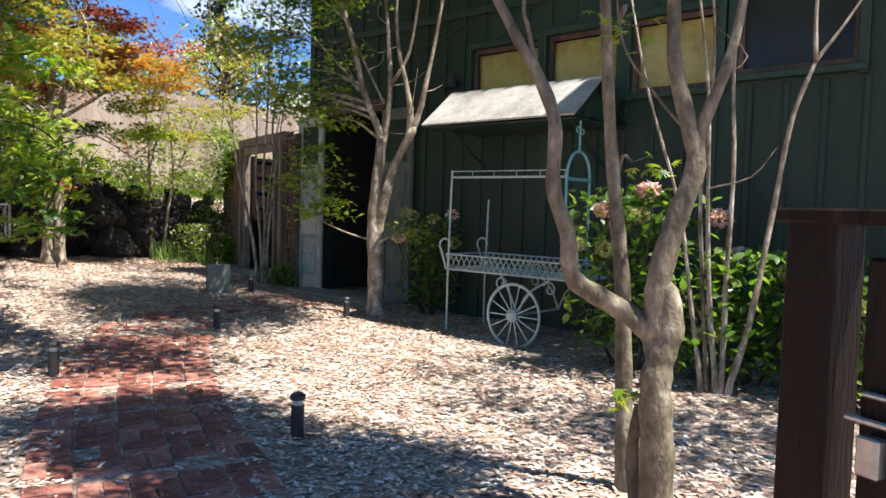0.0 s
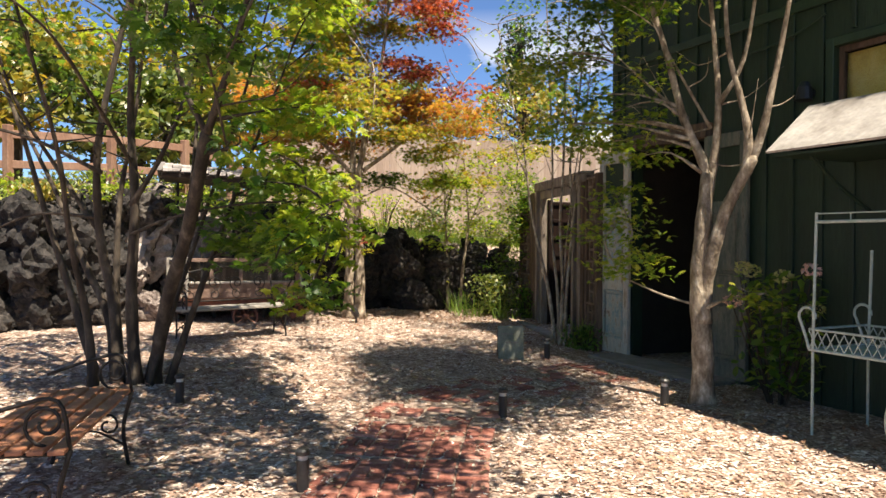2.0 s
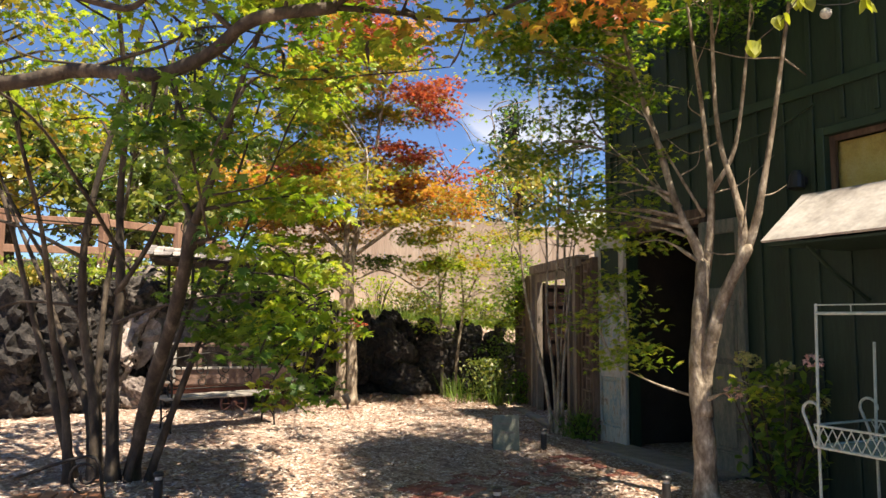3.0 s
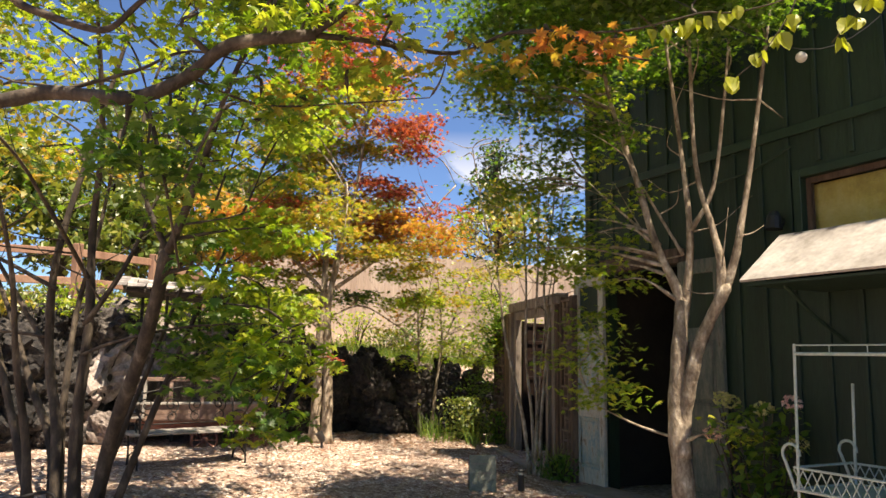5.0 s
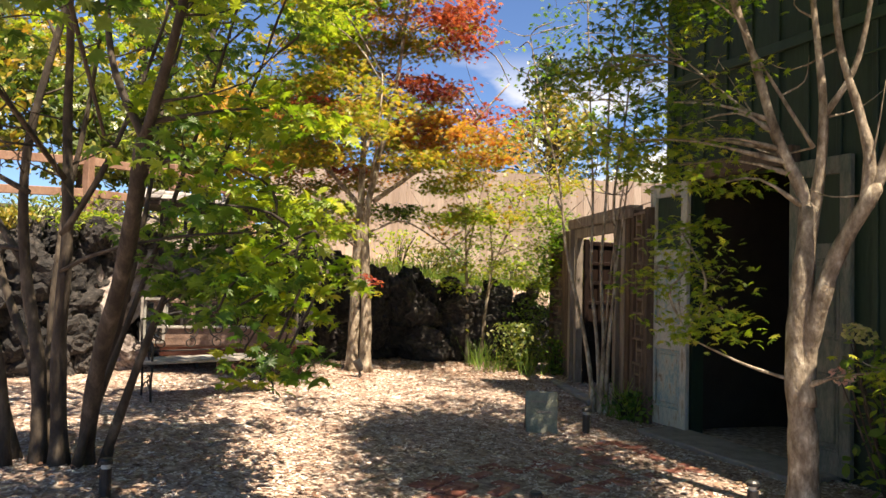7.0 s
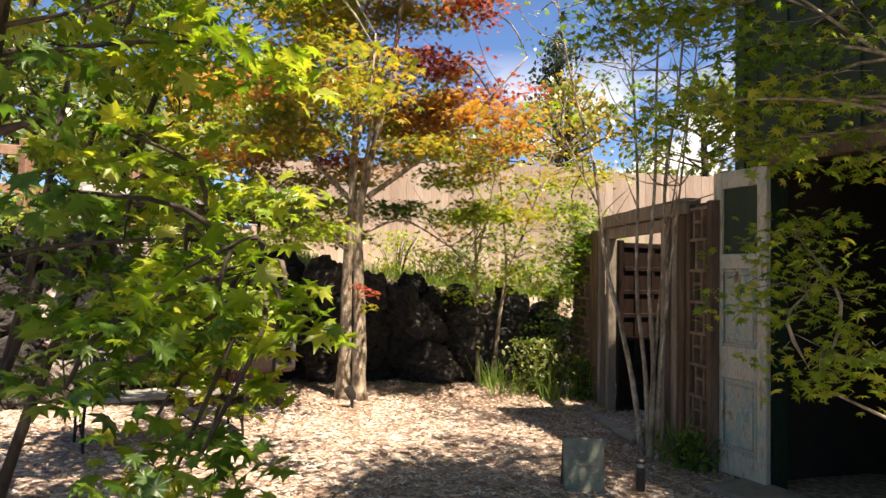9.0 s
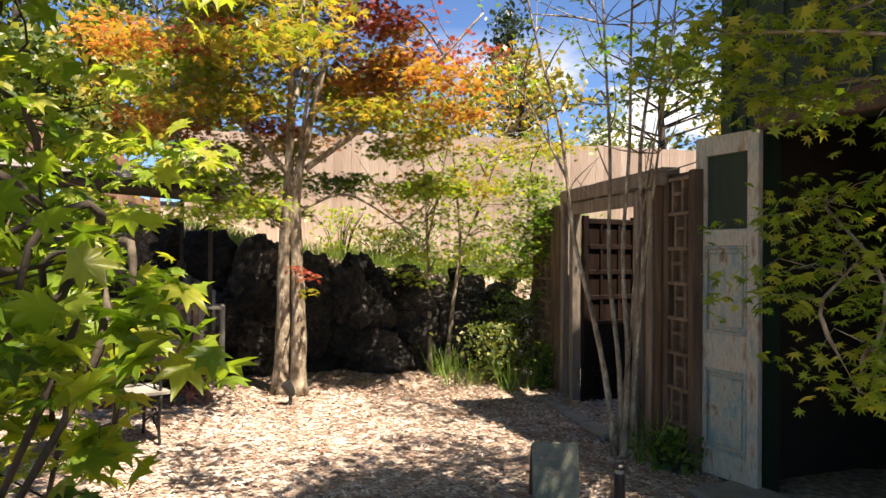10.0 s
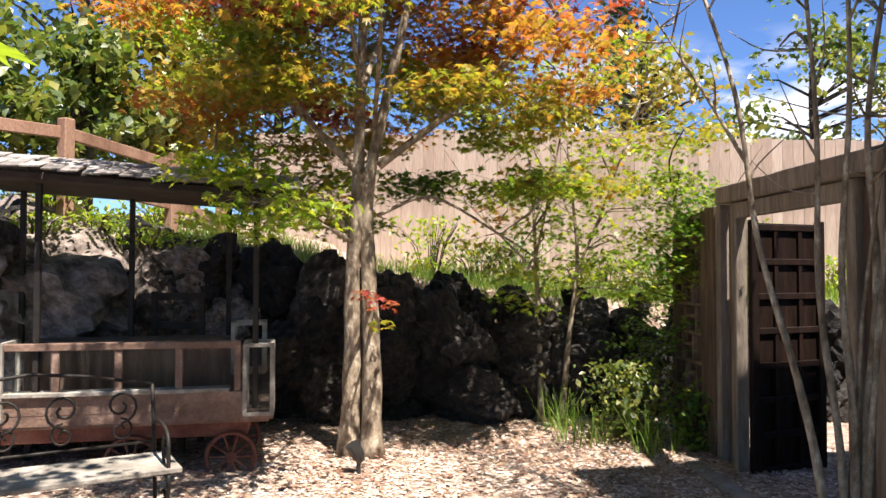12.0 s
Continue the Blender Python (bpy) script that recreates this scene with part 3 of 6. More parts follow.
clusters_c = [thin_for_sun(c) for c in clusters_c]
maple((-7.2, 10.6), [
    ([(-0.07, -0.05, 0), (-0.06, -0.045, 0.7), (-0.045, -0.035, 1.4), (-0.02, -0.02, 2.1), (-0.03, 0.02, 2.9), (-0.1, 0.1, 3.9), (-0.05, 0.0, 5.4)], 0.088, 0.022),
    ([(0.07, 0.06, 0), (0.065, 0.055, 0.7), (0.05, 0.04, 1.4), (0.05, 0.04, 2.1), (0.16, 0.14, 2.8), (0.3, 0.3, 3.8), (0.45, 0.35, 5.2)], 0.092, 0.02),
    ([(0.03, 0.0, 2.2), (-0.35, -0.3, 2.7), (-0.8, -0.7, 3.3), (-1.1, -0.9, 4.0)], 0.035, 0.01),
    ([(0.1, 0.1, 2.3), (0.6, 0.5, 2.8), (1.1, 0.95, 3.4), (1.5, 1.3, 4.0)], 0.035, 0.01),
    ([(0.1, 0.08, 1.9), (0.45, 0.35, 2.05), (0.85, 0.75, 1.75), (1.15, 0.95, 1.5)], 0.018, 0.006),
    ([(-0.05, -0.02, 1.75), (-0.35, -0.3, 2.05), (-0.75, -0.65, 2.2), (-1.2, -1.05, 2.3)], 0.022, 0.006),
    ([(0.0, 0.0, 2.7), (0.3, -0.35, 3.2), (0.5, -0.8, 3.8)], 0.03, 0.008),
    ([(0.0, 0.0, 2.9), (-0.25, 0.5, 3.6), (-0.4, 0.8, 4.4)], 0.03, 0.008),
    ([(0.1, 0.05, 2.6), (0.8, -0.55, 3.2), (1.65, -1.45, 3.45), (2.45, -2.3, 3.05)], 0.022, 0.005),
], clusters_c, M_BARK, "maple with two grown-together pale trunks and red and golden autumn leaves", 11, leaf=0.054, bare=14, dense=1.45, high=1.4)

# the leafy maple of many dark stems beside the slatted bench
r_l = random.Random(8)
NEAR_SPRAYS = [(p_, (0.2, 0.18, 0.14), 45, m_, AUTUMN[m_]) for p_, m_ in (((2.6, 0.0, 1.0), G_), ((2.44, -0.3, 1.19), G_), ((2.4, -0.14, 1.35), G_), ((2.41, 0.05, 1.5), LI), ((2.5, 0.1, 1.4), LI), ((2.17, -0.18, 1.72), G_), ((2.07, 0.0, 1.95), LI), ((1.94, -0.2, 2.05), G_), ((2.2, 0.0, 1.2), G_), ((2.3, 0.1, 0.85), LI))]
clusters_l = []
clusters_l += ring(0.6, 0.1, 3.6, 1.5, 9, (0.55, 0.55, 0.22), 95, LI, "lime sprays", r_l)
clusters_l += ring(0.4, 0.0, 4.3, 1.3, 8, (0.55, 0.55, 0.25), 90, LI, "lime sprays", r_l)
clusters_l += ring(0.3, 0.0, 3.0, 1.5, 7, (0.45, 0.45, 0.18), 55, G_, "green sprays", r_l)
clusters_l += ring(-0.6, 0.4, 3.2, 1.0, 4, (0.45, 0.45, 0.2), 60, Y_, "golden sprays", r_l)
clusters_l += [
    ((2.2, 0.36, 1.3), (0.13, 0.12, 0.24), 90, LI, "lime sprays"), ((2.0, 0.32, 1.55), (0.2, 0.16, 0.22), 130, LI, "lime sprays"),
    # the sprays above 4 m are added as shade casters for bench and yard
    ((0.5, 1.5, 4.6), (0.6, 0.6, 0.2), 320, G_, "green sprays"), ((1.0, 1.1, 4.6), (0.6, 0.6, 0.2), 320, LI, "lime sprays"), ((2.0, 0.2, 0.95), (0.16, 0.14, 0.06), 22, LI, "lime sprays"), ((2.1, 0.38, 0.92), (0.14, 0.14, 0.06), 18, G_, "green sprays"), ((2.15, 0.36, 1.1), (0.12, 0.12, 0.06), 18, LI, "lime sprays"), ((0.2, 1.8, 4.0), (0.6, 0.6, 0.25), 150, LI, "lime sprays"), ((0.0, 2.5, 4.3), (0.6, 0.6, 0.25), 160, G_, "green sprays"), ((1.7, 0.3, 4.4), (0.6, 0.6, 0.2), 460, G_, "green sprays"), ((2.4, 0.0, 4.6), (0.6, 0.6, 0.2), 460, G_, "green sprays"), ((2.1, 0.9, 4.8), (0.6, 0.6, 0.2), 440, LI, "lime sprays"), ((1.5, -0.7, 4.5), (0.6, 0.6, 0.2), 440, G_, "green sprays"), ((2.7, -0.8, 4.7), (0.6, 0.6, 0.2), 420, G_, "green sprays"),
    ((2.7, 0.2, 1.38), (0.09, 0.08, 0.1), 40, LI, "lime sprays"), ((2.62, 0.22, 1.2), (0.1, 0.09, 0.09), 34, LI, "lime sprays"),
    *NEAR_SPRAYS,
    ((1.75, 0.5, 1.4), (0.3, 0.25, 0.3), 230, LI, "lime sprays"), ((1.55, 0.55, 1.9), (0.5, 0.4, 0.25), 260, LI, "lime sprays"),
    ((1.25, 0.5, 1.35), (0.4, 0.35, 0.3), 210, G_, "green sprays"), ((1.0, 0.6, 1.7), (0.45, 0.4, 0.25), 210, G_, "green sprays"),
    ((2.0, 0.4, 2.35), (0.45, 0.4, 0.2), 170, LI, "lime sprays"), ((1.3, 0.2, 2.4), (0.5, 0.45, 0.22), 190, LI, "lime sprays"),
    ((1.8, 0.0, 2.9), (0.5, 0.45, 0.2), 90, LI, "lime sprays"), ((2.0, 0.5, 3.2), (0.5, 0.5, 0.2), 90, LI, "lime sprays"),
]
stems_l = [
    ([(0.0, 0.0, 0), (-0.1, 0.0, 0.7), (-0.2, -0.05, 1.4), (-0.05, -0.1, 2.2), (0.05, 0.0, 3.2), (0.2, 0.1, 4.3)], 0.06, 0.016),
    ([(0.14, 0.08, 0), (0.16, 0.05, 0.8), (0.18, 0.0, 1.6), (0.15, 0.0, 2.4), (0.35, -0.1, 3.2), (0.5, -0.3, 4.2)], 0.064, 0.016),
    ([(0.2, 0.22, 0), (0.5, 0.1, 0.7), (0.9, 0.0, 1.4), (1.25, -0.15, 2.1)], 0.062, 0.05),
    ([(1.25, -0.15, 2.1), (1.5, -0.2, 2.6), (1.7, -0.25, 3.2), (1.95, -0.2, 4.0)], 0.036, 0.01),
    ([(1.25, -0.15, 2.1), (1.0, -0.2, 2.6), (0.85, -0.15, 3.2), (0.8, 0.0, 4.0)], 0.028, 0.008),
    ([(-0.12, 0.05, 0), (-0.35, 0.1, 0.6), (-0.6, 0.05, 1.1), (-0.95, 0.0, 1.8), (-1.3, -0.1, 2.6)], 0.055, 0.014),
    ([(0.05, 0.25, 0), (0.1, 0.4, 0.9), (0.2, 0.5, 1.8), (0.1, 0.6, 2.8), (0.2, 0.7, 3.8)], 0.035, 0.01),
    ([(0.3, 0.1, 0), (0.45, 0.25, 0.8), (0.55, 0.4, 1.6), (0.8, 0.45, 2.6), (0.9, 0.5, 3.4)], 0.03, 0.008),
    ([(-0.25, -0.05, 0), (-0.5, -0.1, 0.7), (-0.7, -0.2, 1.5), (-0.75, -0.35, 2.4), (-0.9, -0.5, 3.4)], 0.05, 0.012),
    ([(-0.3, 0.2, 0), (-0.45, 0.25, 0.8), (-0.5, 0.3, 1.7), (-0.35, 0.35, 2.6), (-0.3, 0.4, 3.6)], 0.045, 0.012),
    ([(-0.1, -0.18, 0), (-0.15, -0.2, 0.6), (-0.05, -0.35, 1.3), (0.1, -0.5, 2.1), (0.3, -0.8, 3.2)], 0.048, 0.012),
    ([(0.34, 0.28, 0), (0.6, 0.35, 0.8), (0.75, 0.5, 1.7), (1.0, 0.6, 2.8)], 0.04, 0.01),
    ([(-0.2, -0.05, 1.4), (-0.45, -0.2, 1.9), (-0.6, -0.4, 2.6), (-0.5, -0.6, 3.4)], 0.03, 0.008),
    ([(0.18, 0.0, 1.6), (0.4, 0.1, 2.1), (0.5, 0.25, 2.8), (0.7, 0.3, 3.6)], 0.028, 0.008),
    ([(-0.05, -0.1, 1.9), (-0.5, -0.4, 2.2), (-1.0, -0.8, 2.4), (-1.5, -1.0, 2.5)], 0.022, 0.006),
    ([(0.16, 0.0, 2.0), (0.6, -0.5, 2.4), (1.0, -1.0, 2.7), (1.3, -1.6, 2.9)], 0.022, 0.006),
    ([(0.17, 0.0, 1.35), (0.7, -0.05, 1.5), (1.2, 0.15, 1.6), (1.7, 0.35, 1.62), (2.1, 0.26, 1.5)], 0.016, 0.004),
    ([(-0.15, -0.05, 1.5), (-0.6, -0.3, 1.55), (-1.0, -0.6, 1.35), (-1.4, -0.9, 1.4)], 0.018, 0.006),
]
stems_l = [([(x * (1 + 0.11 * z), y * (1 + 0.11 * z), z) for x, y, z in pts], r0, r1) for pts, r0, r1 in stems_l]
maple((-5.6, 5.8), stems_l, clusters_l, M_BARKD, "many-stemmed maple with dark bark and fresh green leaves", 21, leaf=0.066, bare=55, template=VINE, dense=1.1, high=1.5)

# the pale maple before the doorway
clusters_b = []
r_b = random.Random(3)
clusters_b += [
    ((-0.75, -0.15, 1.55), (0.36, 0.32, 0.16), 190, LI, "lime sprays"), ((-0.55, -0.3, 1.25), (0.34, 0.3, 0.14), 150, LI, "lime sprays"),
    ((-0.85, 0.1, 1.85), (0.36, 0.3, 0.14), 130, LI, "lime sprays"), ((0.55, -0.2, 1.0), (0.25, 0.22, 0.1), 45, LI, "lime sprays"),
    ((-0.81, -0.14, 2.6), (0.35, 0.3, 0.12), 80, LI, "lime sprays"), ((-0.55, -0.12, 2.5), (0.3, 0.3, 0.1), 60, LI, "lime sprays"), ((-1.2, -0.25, 2.5), (0.35, 0.3, 0.14), 110, LI, "lime sprays"), ((-0.51, -0.15, 2.18), (0.3, 0.25, 0.1), 70, LI, "lime sprays"), ((-1.0, 0.0, 2.35), (0.45, 0.4, 0.14), 160, LI, "lime sprays"), ((-0.7, 0.1, 3.0), (0.45, 0.4, 0.15), 80, LI, "lime sprays"),
    ((-1.2, 0.2, 3.4), (0.5, 0.5, 0.2), 110, G_, "green sprays"), ((-0.4, -0.3, 3.6), (0.5, 0.5, 0.2), 60, LI, "lime sprays"),
]
for k in range(20):
    c_ = (r_b.uniform(-1.95, -0.6), r_b.uniform(-0.6, 0.35), r_b.uniform(2.45, 4.3))
    clusters_b.append((c_, (0.4, 0.36, 0.12), 120, G_ if r_b.random() < 0.45 else LI, "green sprays"))
clusters_b = [c[:4] + ("lime sprays" if c[3] is LI else "green sprays",) for c in clusters_b]
# high sprays laid out to cast the shade before the doorway
clusters_b += [((-1.5, -0.7, 4.8), (0.6, 0.6, 0.2), 200, G_, "green sprays"), ((-0.6, -0.9, 4.7), (0.6, 0.6, 0.2), 220, G_, "green sprays"), ((1.0, -1.9, 4.8), (0.6, 0.6, 0.2), 260, G_, "green sprays")]
clusters_b += ring(0.4, -1.6, 4.6, 0.8, 7, (0.6, 0.6, 0.2), 300, G_, "green sprays", r_b)
clusters_b += ring(-0.2, 0, 4.6, 1.3, 13, (0.6, 0.6, 0.25), 190, G_, "green sprays", r_b)
clusters_b += ring(-0.2, 0, 5.3, 1.4, 12, (0.6, 0.6, 0.25), 170, G_, "green sprays", r_b)
clusters_b += [((x_, y_, 4.5 + 0.25 * r_b.uniform(-1, 1)), (0.5, 0.45, 0.2), 400, G_, "green sprays") for x_, y_ in ((-1.3, -0.8), (-1.5, -0.2), (-1.2, 0.2), (-0.7, -0.7), (-0.7, -0.1), (-0.1, -0.9), (0.0, -0.3), (0.5, -1.2), (0.6, -0.6), (-0.1, -1.6), (-0.8, -1.3), (1.0, -1.1))]
# drops sprays on the sun's line to the trunk's foot
clusters_b = [c for c in clusters_b if c[0][2] < 3.9 or math.hypot(c[0][0] - 0.454 * (c[0][2] - 0.5), c[0][1] + 0.105 * (c[0][2] - 0.5)) > 0.85]
maple((-1.29, 8.70), [
    ([(0, 0, 0), (0.0, 0.0, 0.5), (-0.03, 0.0, 1.0), (-0.02, 0.0, 1.5), (0.02, 0.05, 2.0)], 0.105, 0.06),
    ([(0.0, 0.0, 0.7), (0.02, 0.0, 1.0), (0.1, -0.03, 1.35), (0.22, -0.05, 1.7), (0.42, -0.1, 2.1)], 0.075, 0.045),
    ([(0.37, -0.08, 2.0), (0.39, -0.1, 2.3), (0.33, -0.1, 2.6), (0.2, -0.05, 3.2), (0.16, 0.0, 4.4)], 0.048, 0.012),
    ([(0.37, -0.08, 2.0), (0.49, -0.1, 2.3), (0.56, -0.1, 2.6), (0.66, -0.1, 3.2), (0.85, -0.1, 4.4)], 0.047, 0.012),
    ([(0.0, 0.03, 1.75), (-0.02, 0.04, 2.05), (-0.15, 0.0, 2.5), (-0.35, 0.0, 3.1), (-0.6, 0.05, 4.0), (-0.7, 0.0, 4.8)], 0.056, 0.012),
    ([(0.01, 0.04, 1.8), (0.05, 0.05, 2.1), (0.1, 0.05, 2.6), (0.05, 0.1, 3.3), (-0.1, 0.1, 4.6)], 0.052, 0.012),
    ([(0.1, 0.05, 2.6), (0.3, 0.1, 3.0), (0.42, 0.1, 3.8), (0.5, 0.2, 4.8)], 0.026, 0.008),
    ([(-0.02, 0, 0.85), (-0.35, -0.05, 0.95), (-0.7, -0.15, 1.1)], 0.016, 0.005),
    ([(-0.15, 0.0, 2.5), (-0.5, 0.15, 2.8), (-0.9, 0.2, 3.2)], 0.02, 0.006),
    ([(0.05, 0.0, 2.4), (-0.3, 0.0, 3.0), (-0.45, -0.1, 3.4)], 0.016, 0.005),
], clusters_b, M_BARK, "pale-barked maple with forked limbs and bright green sprays", 31, leaf=0.047, bare=16, dense=1.5, high=2.2)

# slender stems in front of the old door frame
clusters_d = []
r_d = random.Random(6)
clusters_d += ring(0.2, 0.2, 3.0, 0.6, 5, (0.4, 0.4, 0.2), 100, G_, "green sprays", r_d)
clusters_d += ring(-0.1, 0.2, 3.7, 1.0, 9, (0.5, 0.5, 0.22), 100, G_, "green sprays", r_d)
clusters_d += ring(0.0, 0.2, 4.5, 1.0, 8, (0.5, 0.5, 0.25), 90, G_, "green sprays", r_d)
clusters_d += ring(0.1, 0.2, 5.2, 0.8, 6, (0.5, 0.5, 0.25), 100, LI, "lime sprays", r_d)
clusters_d += ring(-0.7, 0.4, 4.6, 0.8, 3, (0.4, 0.4, 0.2), 30, LI, "lime sprays", r_d)
maple((-3.80, 10.85), [
    ([(-0.03, 0, 0), (-0.1, 0.0, 0.6), (-0.22, -0.02, 1.1), (-0.4, 0.0, 1.8), (-0.5, 0.0, 2.6), (-0.8, 0.05, 3.5), (-1.0, 0.1, 4.4)], 0.03, 0.007),
    ([(0.02, 0.02, 0), (-0.03, 0.0, 0.7), (-0.1, 0.03, 1.5), (-0.12, 0.05, 2.4), (-0.2, 0.1, 3.5), (-0.25, 0.1, 4.8)], 0.026, 0.007),
    ([(0.05, -0.02, 0), (0.06, 0.0, 0.8), (0.0, 0.05, 1.6), (0.05, 0.05, 2.5), (0.06, 0.1, 3.6), (0.15, 0.1, 5.0)], 0.028, 0.007),
    ([(0.09, 0.03, 0), (0.12, 0.05, 0.7), (0.15, 0.1, 1.6), (0.12, 0.1, 2.4), (0.22, 0.15, 3.4), (0.35, 0.1, 4.8)], 0.03, 0.008),
    ([(0.1, 0.0, 0), (0.15, 0.0, 0.7), (0.19, 0.05, 1.5), (0.26, 0.08, 2.4), (0.4, 0.1, 3.6)], 0.024, 0.006),
    ([(-0.06, 0.04, 0), (0.05, 0.05, 0.8), (0.1, 0.05, 1.4), (0.2, 0.05, 2.3), (0.4, 0.1, 3.4)], 0.018, 0.005),
    ([(-0.45, 0.0, 2.2), (-0.8, 0.1, 2.8), (-1.2, 0.2, 3.4)], 0.014, 0.004),
], clusters_d, M_BARK, "clump of slender pale maple stems with a high green crown", 41, leaf=0.042, bare=60, dense=0.6, high=0.7)

# young golden maples against the wall and terrace
clusters_e = []
r_e = random.Random(9)
clusters_e += ring(0.1, 0.1, 1.5, 0.7, 8, (0.4, 0.4, 0.15), 80, LI, "lime sprays", r_e)
clusters_e += ring(0.2, 0.2, 2.0, 0.8, 7, (0.4, 0.4, 0.15), 70, LI, "lime sprays", r_e)
clusters_e += [((-0.3, -0.25, 2.1), (0.35, 0.3, 0.1), 60, O_, "orange sprays"), ((-0.55, -0.3, 1.85), (0.35, 0.3, 0.12), 60, Y_, "golden sprays")]
clusters_e += ring(0.5, 0.5, 2.6, 0.8, 7, (0.4, 0.4, 0.18), 90, LI, "lime sprays", r_e)
clusters_e += ring(0.9, 0.7, 3.0, 0.5, 4, (0.4, 0.4, 0.18), 90, Y_, "golden sprays", r_e)
clusters_e += ring(0.0, 0.2, 3.6, 0.9, 7, (0.4, 0.4, 0.2), 80, LI, "lime sprays", r_e)
clusters_e += ring(0.0, 0.2, 3.2, 0.9, 4, (0.4, 0.4, 0.2), 70, Y_, "golden sprays", r_e)
maple((-6.85, 12.75), [
    ([(-0.08, 0, 0), (-0.1, 0.02, 0.8), (-0.15, 0.0, 1.6), (-0.25, 0.05, 2.6), (-0.5, 0.1, 3.6)], 0.035, 0.008),
    ([(0.08, 0.12, 0), (0.16, 0.15, 0.8), (0.2, 0.2, 1.6), (0.15, 0.2, 2.4), (0.0, 0.3, 3.4)], 0.036, 0.008),
    ([(0.18, 0.18, 1.4), (0.45, 0.35, 2.2), (0.7, 0.6, 3.2)], 0.018, 0.005),
    ([(-0.15, 0.0, 1.6), (0.05, 0.0, 2.4), (0.25, 0.05, 3.4)], 0.016, 0.005),
    ([(-0.15, 0.0, 1.5), (-0.5, -0.2, 1.9), (-0.8, -0.3, 2.2)], 0.012, 0.004),
], clusters_e, M_BARK, "young maple with two pale stems and yellow-green sprays", 51, leaf=0.05, bare=44, dense=1.25)
clusters_f = [((0.15, -0.45, 2.4), (0.3, 0.28, 0.18), 150, LI, "lime sprays"), ((0.35, -0.4, 2.2), (0.3, 0.26, 0.18), 170, G_, "green sprays"), ((0.28, -0.43, 1.95), (0.28, 0.25, 0.18), 170, G_, "green sprays"), ((0.12, -0.45, 1.65), (0.26, 0.24, 0.18), 140, G_, "green sprays"), ((0.2, -0.46, 2.8), (0.35, 0.3, 0.15), 110, Y_, "golden sprays")] + ring(0, 0, 1.6, 0.5, 7, (0.35, 0.35, 0.25), 110, LI, "lime sprays", r_e) + ring(0, 0, 2.2, 0.4, 4, (0.35, 0.35, 0.25), 90, LI, "lime sprays", r_e) + ring(0, 0, 1.0, 0.45, 5, (0.3, 0.3, 0.2), 80, G_, "green sprays", r_e)
maple((-5.75, 13.45), [
    ([(0, 0, 0), (0.0, 0.05, 0.7), (-0.1, 0.05, 1.4), (-0.15, 0.1, 2.2)], 0.028, 0.006),
    ([(0.06, 0.0, 0), (0.15, 0.0, 0.7), (0.2, 0.0, 1.4), (0.3, 0.05, 2.0)], 0.022, 0.006),
], clusters_f, M_BARKD, "small lime-green maple beside the old fretwork panel", 57, leaf=0.042, bare=12, dense=1.8)

